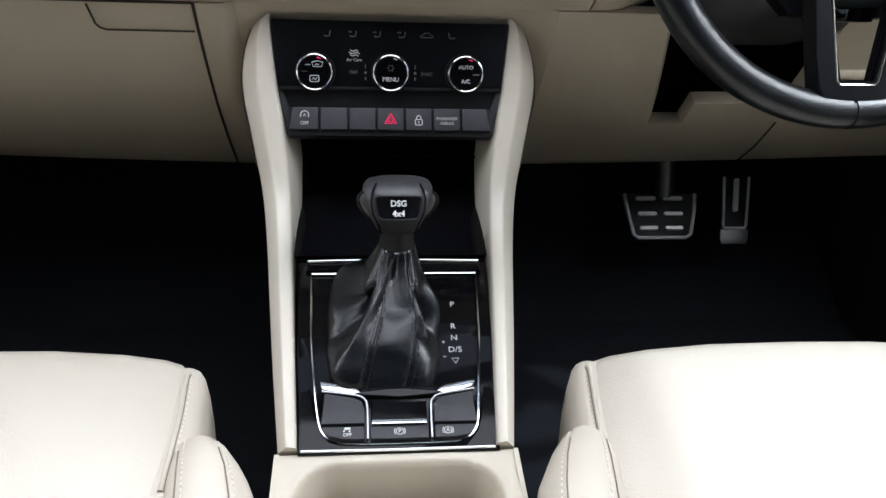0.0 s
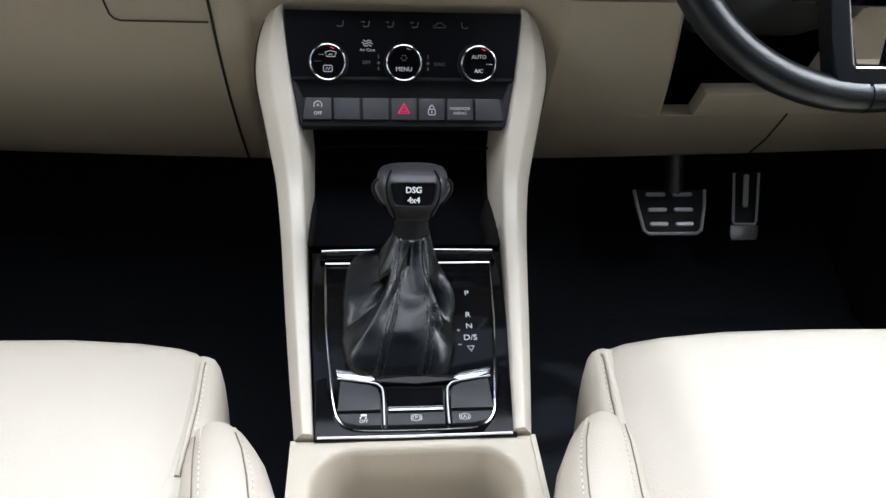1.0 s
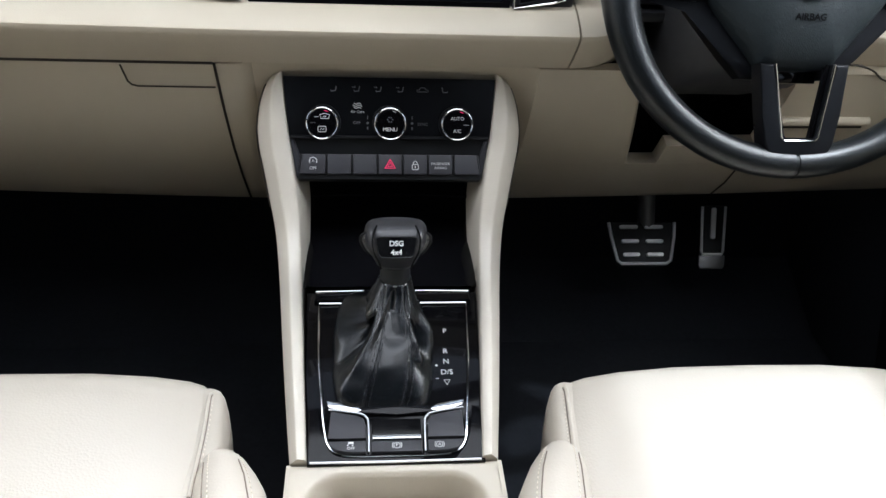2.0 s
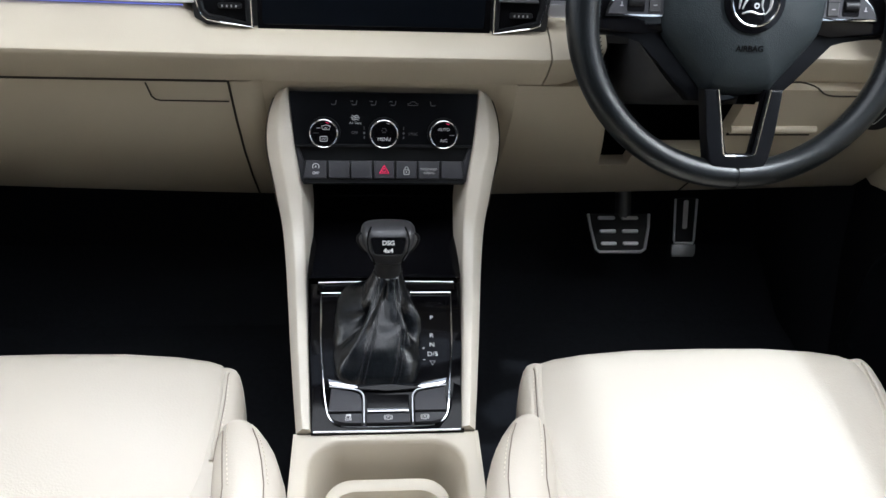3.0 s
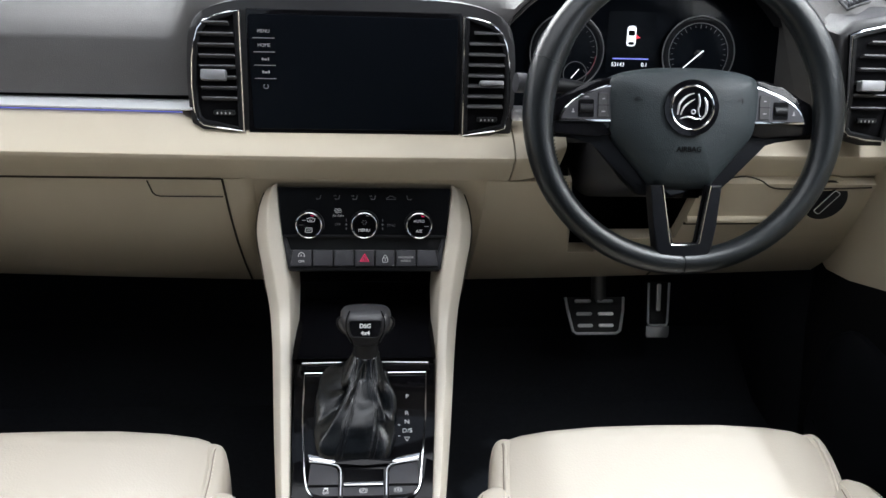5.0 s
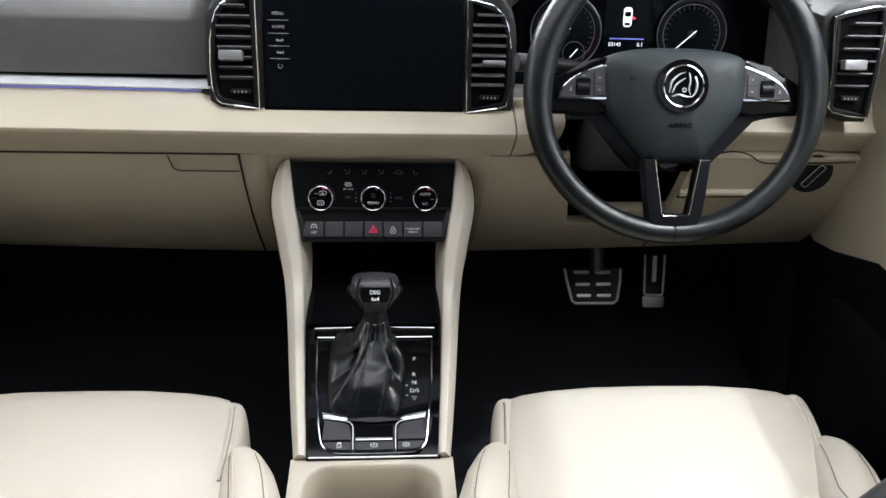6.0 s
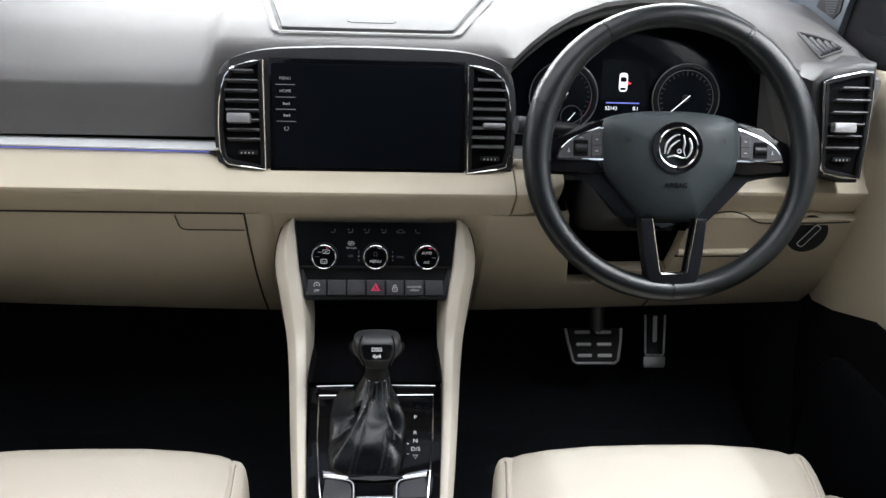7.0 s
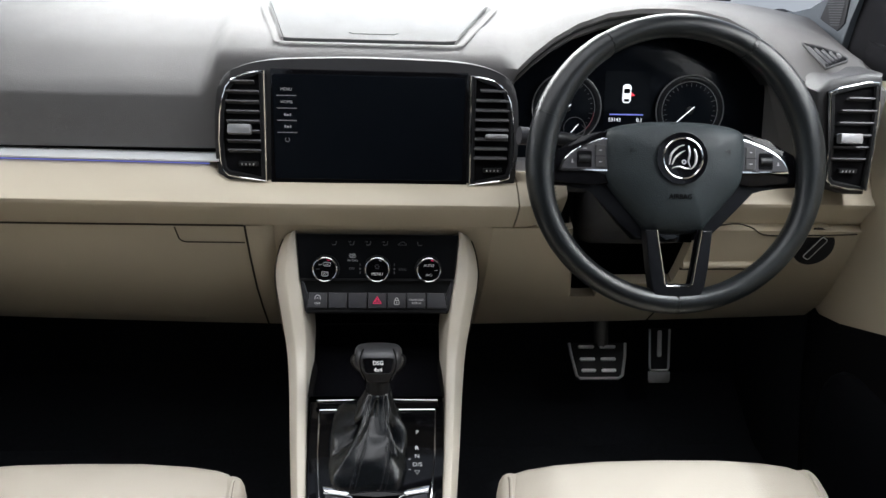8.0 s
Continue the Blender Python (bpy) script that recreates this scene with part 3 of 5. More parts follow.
part("car_symbol", slab(rrect(0.0125, 0.027, 0.0045, -0.027, 0.029), 0.0006, 0, IC, 1, 0.003), LIT_WHITE, info)
part("car_symbol_glass", slab(rrect(0.009, 0.007, 0.002, -0.027, 0.033), 0.0004, 0, IC, 1, 0.0035), DARK, info)
part("car_symbol_glass", slab(rrect(0.008, 0.004, 0.0015, -0.027, 0.0195), 0.0004, 0, IC, 1, 0.0035), DARK, info)
part("open_door_mark", slab([(-0.0205, 0.031), (-0.0145, 0.027), (-0.0205, 0.0255)], 0.0005, 0, IC, 1, 0.0035), LIT_RED, info)
part("blue_line", bars(IC, [(-0.026, -0.001, 0.05, 0.0018, 0)], 0.0032), LIT_BLUE, info)
part("lettering", words("53143", 0.0075, at(IC, -0.043, -0.009, 0.003)), LIT_WHITE, info)
part("lettering", words("0.1", 0.0075, at(IC, -0.006, -0.009, 0.003)), LIT_WHITE, info)


# ---- steering column and wheel ----
col = thing("steering_column", "black plastic steering column shroud behind the wheel", "steering column")
rings = []
for d, w, h in ((0.045, 0.036, 0.036), (0.07, 0.058, 0.052), (0.12, 0.076, 0.068), (0.22, 0.080, 0.072)):
    rings.append([WH @ Vector((x, y - 0.034, -d)) for x, y in rrect(2 * w, 2 * h, 0.03, n=5)])
part("shroud", loft(rings), POD, col)
# near-black sheets: the shade of the column recess is in their colour
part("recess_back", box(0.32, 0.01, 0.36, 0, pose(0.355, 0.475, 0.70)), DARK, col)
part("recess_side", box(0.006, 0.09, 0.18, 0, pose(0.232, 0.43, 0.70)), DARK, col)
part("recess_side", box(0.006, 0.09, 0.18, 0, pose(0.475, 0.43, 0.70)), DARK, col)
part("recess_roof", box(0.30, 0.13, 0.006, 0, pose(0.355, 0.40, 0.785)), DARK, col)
part("stalk", tube(smooth_path([(0.31, 0.255, 0.85), (0.25, 0.262, 0.862), (0.19, 0.255, 0.868)]), lambda t: 0.007 + 0.003 * t, n=10), BLACK, col, "black stalk with a ribbed end")
part("stalk_end", tube([(0.192, 0.255, 0.868), (0.180, 0.253, 0.869)], 0.0115, n=14), GREYBTN, col)

sw = thing("steering_wheel", "black leather three-spoke steering wheel with chrome trim", "steering wheel")
R, r0 = 0.1768, 0.0147


def rim_piece(a0, a1, mat, name, fat=1.0, label=""):
    rings = []
    n = max(6, int(abs(a1 - a0) / 4))
    for k in range(n + 1):
        a = radians(a0 + (a1 - a0) * k / n)
        deg = math.degrees(a)
        swell = 0.26 * max(math.exp(-((deg - g) / 30) ** 2) for g in (168, 12, 372))
        c = Vector(((R - r0 * swell) * math.cos(a), 0.976 * (R - r0 * swell) * math.sin(a) - 0.0024, 0.0))
        e = Vector((math.cos(a), math.sin(a), 0))
        rings.append([WH @ (c + e * (r0 * (fat + swell) * math.cos(q)) + Vector((0, 0, 1)) * (r0 * 1.12 * fat * math.sin(q))) for q in (2 * math.pi * j / 16 for j in range(16))])
    return part(name, loft(rings), mat, sw, label)


rim_piece(60, 120, WHEEL_LEATHER, "rim_leather", 1.0, "smooth black leather rim")
rim_piece(120.6, 269.4, WHEEL_LEATHER, "rim_leather", 1.0)
rim_piece(270.6, 419.4, WHEEL_LEATHER, "rim_leather", 1.0)
rim_piece(20, 58, WHEEL_LEATHER, "thumb_grip", 1.05)
rim_piece(122, 160, WHEEL_LEATHER, "thumb_grip", 1.05)
for a in (60, 120, 270):
    rim_piece(a - 0.7, a + 0.7, BLACK, "rim_seam", 0.94)
# stitches along the inner side of the rim
for side in (1, -1):
    bm = bmesh.new()
    for k in range(66):
        a = radians((-52 + 100 * k / 65) if side == 1 else (232 - 100 * k / 65))
        deg = math.degrees(a)
        ri = R - r0 * (0.955 + 0.52 * max(math.exp(-((deg - g) / 30) ** 2) for g in (168, 12)))
        c = Vector((ri * math.cos(a), 0.976 * ri * math.sin(a) - 0.0024, r0 * 0.30))
        add(bm, box(0.0036, 0.0008, 0.0008), WH @ Matrix.Translation(c) @ pose(0, 0, 0, 0, 0, math.degrees(a) + 35))
    tagged(part("stitching", bm, BLACK, sw), kind="stuff")

# airbag cover: domed shield
half = [(0.022, 0.0522), (0.05, 0.0500), (0.072, 0.0462), (0.086, 0.0405), (0.0905, 0.030), (0.0912, 0.013), (0.0895, -0.009), (0.0845, -0.028), (0.068, -0.049), (0.053, -0.066), (0.041, -0.080), (0.034, -0.087), (0.015, -0.0895)]
shield = [(-x, y) for x, y in half] + [(x, y) for x, y in reversed(half)]
shield = [(p.x, p.y) for p in smooth_path([(x, y, 0) for x, y in shield], 3, True)]
rings = []
for s, z in ((1.0, -0.040), (1.0, -0.014), (0.99, -0.009), (0.96, -0.003), (0.88, 0.0035), (0.75, 0.0090), (0.6, 0.0130), (0.42, 0.0155), (0.2, 0.0165), (0.04, 0.0168)):
    rings.append([WH @ Vector((x * s, y * s, z)) for x, y in shield])
hub = part("airbag_cover", loft(rings), HUB_PLASTIC, sw, "grained black airbag cover", 60)
ring_c = at(WH, 0.0, 0.004, 0.0165)
part("emblem_base", slab(circle(0.0318, 44), 0.012, 0.003, ring_c, 3, 0.0025), GLOSS, hub, "round glossy black badge")
part("emblem_ring", tube([ring_c @ Vector((x, y, 0.0035)) for x, y in circle(0.0246, 44)], 0.0013, True, 8, up=WH.col[2][:3]), CHROME, hub, "chrome badge ring")
emb = bmesh.new()
for stroke, w in (([(-0.0150, -0.0070), (-0.0130, 0.0040), (-0.0055, 0.0118), (0.0015, 0.0145)], 0.0014), ([(-0.0120, -0.0072), (-0.0085, 0.0005), (-0.0025, 0.0058), (0.0025, 0.0085)], 0.0012), ([(0.0060, 0.0140), (0.0075, 0.0050), (0.0062, -0.0030), (0.0085, -0.0090)], 0.0013), ([(0.0125, 0.0105), (0.0150, 0.0025), (0.0138, -0.0065), (0.0090, -0.0120)], 0.0016), ([(-0.0120, -0.0110), (-0.0040, -0.0092), (0.0040, -0.0112), (0.0090, -0.0105)], 0.0012)):
    add(emb, tube([ring_c @ p for p in smooth_path([(1.12 * x, 1.12 * y, 0.0034) for x, y in stroke], 6)], lambda t, w=w: w * (0.35 + 0.65 * math.sin(math.pi * min(1, t + 0.1))), n=8, up=WH.col[2][:3]))
add(emb, tube([ring_c @ Vector((0.0015 + x, -0.0045 + y, 0.0037)) for x, y in circle(0.0022, 16)], 0.0008, True, 6, up=WH.col[2][:3]))
part("emblem_shape", emb, SATIN, hub, "plain chrome arcs of the badge")
part("lettering", words("AIRBAG", 0.0085, at(WH, 0.0, -0.043, 0.0156) @ pose(0, 0, 0, 6), bold=0.0002), DARK, hub)
for sx in (-1, 1):
    part("horn_mark", bars(at(WH, sx * 0.060, 0.013, 0.0118) @ pose(0, 0, 0, 0, sx * 14), [(0, 0, 0.008, 0.0011, 0), (0.003 * sx, 0.0, 0.0012, 0.006, 0), (-0.001, 0.002, 0.005, 0.001, 20)]), BLACK, hub)
# side spokes with switch panels
for sx in (-1, 1):
    sp = [(0.080, 0.0405), (0.100, 0.0385), (0.120, 0.0315), (0.138, 0.0225), (0.152, 0.009), (0.166, 0.001), (0.169, -0.020), (0.150, -0.0265), (0.10, -0.028), (0.072, -0.026)]
    spoke = part("spoke", slab([(x * sx, y) for x, y in sp][::-sx], 0.024, 0.004, WH, 3, -0.0085), GLOSS, sw, "glossy black side spoke")
    rim_o = [(0.1485, -0.0115), (0.1470, -0.005), (0.1425, 0.0034), (0.1330, 0.0131), (0.1175, 0.0212), (0.094, 0.0305), (0.086, 0.0315), (0.086, -0.0115)]
    part("chrome_edge", slab([(x * sx, y) for x, y in rim_o][::sx], 0.006, 0.0014, WH, 2, -0.0050), CHROME, spoke, "bright chrome surround of the switches")
    pn = [(0.1458, -0.0092), (0.1442, -0.0036), (0.1398, 0.0032), (0.1314, 0.0112), (0.1166, 0.0187), (0.094, 0.0279), (0.086, 0.0289), (0.086, -0.0092)]
    part("switch_panel", slab([(x * sx, y) for x, y in pn][::sx], 0.003, 0.0006, WH, 1, -0.0042), GREYBTN, spoke, "dark grey switch panel")
    part("roller_well", slab(rrect(0.0185, 0.0205, 0.002, sx * 0.1165, 0.0035), 0.002, 0.0004, WH, 1, -0.0036), DARK, spoke)
    part("roller", tube([at(WH, sx * 0.1165 + d, 0.0035, -0.0055) @ Vector((0, 0, 0)) for d in (-0.0075, 0.0075)], 0.0055, n=14), BLACK, spoke, "black scroll roller")
    part("key", slab(rrect(0.0130, 0.0285, 0.0015, sx * 0.0965, 0.0072), 0.003, 0.0008, WH, 1, -0.0030), POD, spoke, "raised rocker key")
    part("key_gap", slab(rrect(0.0130, 0.0006, 0.0002, sx * 0.0965, 0.0072), 0.001, 0, WH, 1, -0.0027), DARK, spoke)
    for mark in ((sx * 0.0965, 0.000, 0.004, 0.0009, 0), (sx * 0.0965, 0.0145, 0.003, 0.0009, 0), (sx * 0.1165, 0.0165, 0.005, 0.0009, 0), (sx * 0.132, -0.001, 0.0034, 0.0009, 0), (sx * 0.132, 0.0012, 0.0009, 0.0034, 0)):
        part("key_mark", bars(WH, [mark], -0.0026), DIMWHITE, spoke)
    low = [(0.165, -0.016), (0.163, -0.0285), (0.118, -0.029), (0.1035, -0.033), (0.066, -0.077), (0.047, -0.0965), (0.028, -0.0975), (0.028, -0.080), (0.088, -0.012)]
    part("lower_cover", slab([(x * sx, y) for x, y in low][::-sx], 0.018, 0.004, WH, 3, -0.0165), SATIN_BLACK, sw, "satin black lower cover")
# lower spoke: open frame with a chrome inner edge
arm = [(-0.0425, -0.084), (-0.0372, -0.130), (-0.0332, -0.157), (-0.028, -0.168), (-0.02, -0.1708)]
arm += [(-x, y) for x, y in reversed(arm)]
hole_edge = [(0.0285, -0.084), (0.0175, -0.1505), (0.0145, -0.1535), (-0.0145, -0.1535), (-0.0175, -0.1505), (-0.0285, -0.084)]
part("lower_spoke", slab(arm + hole_edge, 0.020, 0.0028, WH, 3, 0.0130), SATIN_BLACK, sw, "satin black open lower spoke")
part("chrome_edge", tube([WH @ Vector((x, y, 0.0122)) for x, y in hole_edge], 0.0013, n=8, up=WH.col[2][:3]), CHROME, sw, "chrome edge of the open spoke")
part("inner_edge", tube([WH @ Vector((x * 0.93, y, 0.004)) for x, y in hole_edge], 0.0020, n=8, up=WH.col[2][:3]), GLOSS, sw)
part("spoke_bridge", slab([(-0.030, -0.082), (-0.029, -0.100), (0.029, -0.100), (0.030, -0.082)], 0.010, 0.002, WH, 2, -0.020), GLOSS, sw)


def icon_line(m, pts, z, closed=False, r=0.00036):
    """A fine printed line through points on a panel."""
    return tube([m @ Vector((x, y, z)) for x, y in pts], r, closed, 5, up=m.col[2][:3])


# ---- climate panel ----
cp = thing("climate_panel", "black climate control panel with three chrome-ringed knobs", "control panel")
part("plate", slab([(-0.110, 0.030), (0.110, 0.030), (0.1148, 0.0940), (-0.1148, 0.0945)], 0.012, 0.0015, CL), SATIN_BLACK, cp, "satin black upper plate")
part("ledge", slab([(-0.102, -0.016), (0.102, -0.016), (0.110, 0.0305), (-0.110, 0.0305)], 0.012, 0.001, CL, 1, -0.004), BLACK, cp, "matt black lower plate")
part("shelf_edge", tube([CL @ Vector((x, 0.030, 0.002)) for x in (-0.108, 0, 0.108)], 0.002, n=6), BLACK, cp)
for sx in (-1, 1):
    part("wing", slab([(sx * 0.1095, 0.029), (sx * 0.1045, 0.026), (sx * 0.0985, 0.008), (sx * 0.0985, -0.015), (sx * 0.1025, -0.0155)][::sx], 0.006, 0.0012, CL, 1, 0.0005), GREYBTN, cp, "dark wing beside the keys")
for x in (-0.0735, -0.0005, 0.0725):
    v = 0.0455
    k = at(CL, x, v)
    knob = part("knob", slab(circle(0.0172, 40), 0.016, 0.002, k, 2, 0.013), BLACK, cp, "round knob with chrome ring")
    part("knob_ring", tube([k @ Vector((a, b, 0.0132)) for a, b in circle(0.0166, 40)], 0.0008, True, 8, up=CL.col[2][:3]), CHROME, knob, "chrome ring")
    part("knob_face", slab(circle(0.0150, 36), 0.002, 0.0006, k, 1, 0.0142), GLOSS, knob, "glossy black knob face")
    part("knob_skirt", slab(circle(0.0195, 40), 0.005, 0.002, k, 2, 0.005), BLACK, knob)
    if x > 0.05:
        part("lettering", words("AUTO", 0.0052, at(k, 0, 0.0062, 0.0144)), WHITE, knob)
        part("lettering", words("A/C", 0.0052, at(k, 0, -0.0072, 0.0144)), WHITE, knob)
        part("mark", bars(k, [(0.010, -0.0005, 0.006, 0.0005, 0)], 0.0144), DIMWHITE, knob)
    elif x > -0.05:
        part("lettering", words("MENU", 0.0058, at(k, 0, -0.0062, 0.0144)), WHITE, knob)
        part("mark", bars(k, [(0.0026 * math.cos(radians(60 * q)), 0.0045 + 0.0026 * math.sin(radians(60 * q)), 0.0012, 0.0012, 60 * q) for q in range(6)], 0.0144), DIAL_PRINT, knob)
    else:
        screen_shape = [(-0.0040, 0.0050), (0.0040, 0.0050), (0.0052, 0.0092), (0.0, 0.0104), (-0.0052, 0.0092)]
        part("front_demist_mark", icon_line(k, [(x + 0.003, y) for x, y in screen_shape], 0.0145, True), WHITE, knob)
        part("front_demist_mark", icon_line(k, [(0.0010, 0.0064), (0.0022, 0.0078), (0.0034, 0.0064), (0.0046, 0.0078)], 0.0145), WHITE, knob)
        part("word_bar", bars(k, [(-0.0060, 0.0068, 0.0050, 0.0007, 0)], 0.0144), DIMWHITE, knob)
        part("rear_demist_mark", icon_line(k, rrect(0.0084, 0.0058, 0.0012, 0, -0.0062, 2), 0.0145, True), WHITE, knob)
        part("rear_demist_mark", icon_line(k, [(-0.0022, -0.0074), (-0.0008, -0.0050), (0.0008, -0.0074), (0.0022, -0.0050)], 0.0145), WHITE, knob)
        part("divider", bars(k, [(-0.0095, 0.0006, 0.006, 0.0004, 0)], 0.0144), DIAL_PRINT, knob)
    part("temperature_mark", bars(k, [(0.0045, 0.013, 0.004, 0.0008, -18)], 0.0144), RED if x < -0.05 or x > 0.05 else DIMWHITE, knob)
for n, (x, sx) in enumerate(((-0.061, 1), (-0.036, 1), (-0.0125, 1), (0.0115, 1), (0.035, 0), (0.059, -1))):
    y = 0.0815
    if sx:
        part("seat_icon", icon_line(CL, [(x + 0.0026 * sx, y + 0.0032), (x + 0.0016 * sx, y - 0.0018), (x - 0.0030 * sx, y - 0.0022), (x - 0.0034 * sx, y - 0.0008)], 0.0004, r=0.00055), FAINT, cp)
        if 0 < n < 5:
            part("air_arrow", icon_line(CL, [(x - 0.0055, y + 0.0026), (x - 0.0018, y + 0.0020), (x - 0.0030, y + 0.0034)], 0.0004), FAINT, cp)
    else:
        part("car_icon", icon_line(CL, [(x - 0.0062, y - 0.0018), (x - 0.0062, y), (x - 0.0036, y + 0.0004), (x - 0.0020, y + 0.0026), (x + 0.0022, y + 0.0026), (x + 0.0042, y + 0.0004), (x + 0.0062, y), (x + 0.0062, y - 0.0018)], 0.0004, True), FAINT, cp)
for d, w in ((0.0022, 0.0040), (0.0, 0.0052), (-0.0022, 0.0040)):
    part("air_care_icon", icon_line(CL, [(-0.0356 + w * u, 0.0640 + d + 0.0008 * math.sin(4.5 * u)) for u in (-1, -0.6, -0.2, 0.2, 0.6, 1)], 0.0004, r=0.0005), WHITE, cp)
part("lettering", words("Air Care", 0.0042, at(CL, -0.0356, 0.0575, 0.0003)), WHITE, cp)
part("lettering", words("OFF", 0.0046, at(CL, -0.0365, 0.0455, 0.0003)), FAINT, cp)
part("lettering", words("SYNC", 0.0046, at(CL, 0.0355, 0.0445, 0.0003)), FAINT, cp)
for x in (-0.0248, 0.0238):
    part("fan_mark", bars(CL, [(x, 0.0515, 0.0008, 0.004, 0), (x, 0.0455, 0.0024, 0.0024, 45), (x, 0.040, 0.0014, 0.003, 0)]), FAINT, cp)
# row of seven keys on a tilted bar
KB = CL @ pose(0, 0, 0.004, -14)
part("key_rail", slab([(-0.1005, -0.016), (0.1005, -0.016), (0.099, 0.012), (-0.099, 0.012)], 0.02, 0.002, KB, 2, -0.001), BLACK, cp)
edges = [-0.0985, -0.0697, -0.0418, -0.014, 0.0135, 0.0412, 0.0695, 0.098]
for i in range(7):
    a, b = edges[i] + 0.0013, edges[i + 1] - 0.0013
    o = [(a, -0.0105), (b, -0.0105), (b, 0.0112), (a, 0.0112)]
    if i == 0:
        o = [(a - 0.002, -0.0105), (b, -0.0105), (b, 0.0112), (a + 0.002, 0.0112)]
    if i == 6:
        o = [(a, -0.0105), (b + 0.002, -0.0105), (b - 0.002, 0.0112), (a, 0.0112)]
    key = part("key", slab(o, 0.01, 0.0014, KB, 2, 0.004), GREYBTN, cp, "grey push key")
    cx = (a + b) / 2
    km = at(KB, cx, 0.0, 0.0042)
    if i == 0:
        part("key_mark", tube([km @ Vector((0.004 * math.cos(q), 0.0035 + 0.004 * math.sin(q), 0)) for q in [radians(-30 + 30 * j) for j in range(9)]], 0.00045, n=5), WHITE, key)
        part("key_mark", words("A", 0.0042, at(km, 0, 0.0035)), WHITE, key)
        part("lettering", words("OFF", 0.0046, at(km, 0, -0.0045)), WHITE, key)
    if i == 3:
        t3 = [km @ Vector(p) for p in ((-0.0056, -0.0040, 0), (0.0056, -0.0040, 0), (0, 0.0056, 0))]
        part("hazard_triangle", tube(t3, 0.0009, True, 6, up=KB.col[2][:3]), RED, key, "red hazard triangle")
        t4 = [(-0.0026, -0.0022), (0.0026, -0.0022), (0, 0.0024)]
        part("hazard_triangle", tube([km @ Vector((*p, 0)) for p in t4], 0.0006, True, 6, up=KB.col[2][:3]), RED, key)
    if i == 4:
        part("key_mark", tube([km @ Vector((x, y, 0)) for x, y in rrect(0.0066, 0.0056, 0.0008, 0, -0.0026, 2)], 0.00045, True, 5, up=KB.col[2][:3]), WHITE, key)
        part("key_mark", bars(km, [(0, -0.0026, 0.001, 0.0024, 0)]), WHITE, key)
        part("key_mark", tube([km @ Vector((0.0022 * math.cos(q), 0.001 + 0.003 * math.sin(q), 0)) for q in [radians(30 * j) for j in range(7)]], 0.0005, n=5), WHITE, key)
    if i == 5:
        part("lettering", words("PASSENGER", 0.0040, at(km, 0, 0.0010)), MIDWHITE, key)
        part("lettering", words("AIRBAG", 0.0040, at(km, 0, -0.0036)), MIDWHITE, key)


# ---- centre console ----
con = thing("centre_console", "cream beige centre console with glossy black inlay", "console")
rail_pts = [(0.3215, 0.7045, 0.1155, 0.1185), (0.3195, 0.7005, 0.1155, 0.1290), (0.3145, 0.6905, 0.1150, 0.1360), (0.3055, 0.672, 0.1135, 0.1425), (0.2945, 0.652, 0.1115, 0.1450), (0.2865, 0.634, 0.1090, 0.1440), (0.276, 0.615, 0.106, 0.1400), (0.260, 0.582, 0.1015, 0.1335), (0.240, 0.552, 0.0985, 0.1265), (0.200, 0.527, 0.0955, 0.1205), (0.150, 0.506, 0.0925, 0.1150), (0.100, 0.488, 0.089, 0.1095), (0.050, 0.471, 0.085, 0.1035), (0.0, 0.456, 0.081, 0.097)]
fine = smooth_path([(y, z, xi) for y, z, xi, xo in rail_pts], 4)
fine2 = smooth_path([(y, z, xo) for y, z, xi, xo in rail_pts], 4)
for s in (-1, 1):
    rings = []
    for i, (p, q) in enumerate(zip(fine, fine2)):
        y, z, xi, xo = p.x, p.y, p.z, q.z
        a = fine[max(i - 1, 0)]
        b = fine[min(i + 1, len(fine) - 1)]
        d = Vector((b.x - a.x, b.y - a.y)).normalized()
        n = Vector((0, d.y, -d.x)) if d.x < 0 else Vector((0, -d.y, d.x))
        if n.z < 0:
            n = -n
        w = xo - xi
        lean = 0.30 * min(1.0, max(0.0, (y - 0.20) / 0.06)) * min(1.0, max(0.0, (0.30 - y) / 0.02))
        prof = [(-lean, -0.065), (0.0, -0.004), (0.04, -0.0008), (0.10, 0.0003), (0.46, 0.0020), (0.51, 0.0019), (0.56, 0.0010), (0.60, 0.0), (0.93, -0.0085), (0.985, -0.0115), (1.0, -0.017), (1.0, -0.06), (0.9, -0.07)]
        rings.append([Vector((s * (xi + w * u), y, z)) + n * h for u, h in prof])
    part("side_rail", loft(rings), BEIGE_RAIL, con, "cream satin rail sweeping down", 80)
    part("rail_joint", tube([r[10] + Vector((s * 0.0012, 0.004, -0.002)) for r in rings[:30]], 0.0015, n=6), SEAM, con)
# dark inner bin between keys and selector panel
part("bin_back", solid_sheet([[(x, 0.290, 0.600), (x, 0.345, 0.585), (x, 0.36, 0.54), (x, 0.33, 0.512), (x, 0.27, 0.509), (x, 0.205, 0.503)] for x in (-0.0975, 0.0, 0.0975)], (0, 0.004, -0.006)), GLOSS, con, "glossy black storage bin")
part("bin_lip", tube([(x, 0.300, 0.566 - 0.3 * x * x) for x in (-0.09, -0.05, 0, 0.05, 0.09)], 0.002, n=6), GLOSS, con)
body_rings = []
for y, z, w in ((0.33, 0.46, 0.105), (0.2, 0.455, 0.105), (0.012, 0.43, 0.094), (0.002, 0.43, 0.094)):
    body_rings.append([(-w, y, 0.17), (-w, y, z), (w, y, z), (w, y, 0.17)])
part("lower_body", loft(body_rings), BLACK, con, "black lower console body")
# aft part with cup tray recess
def deck(y):
    return 0.446 + 0.02 * y


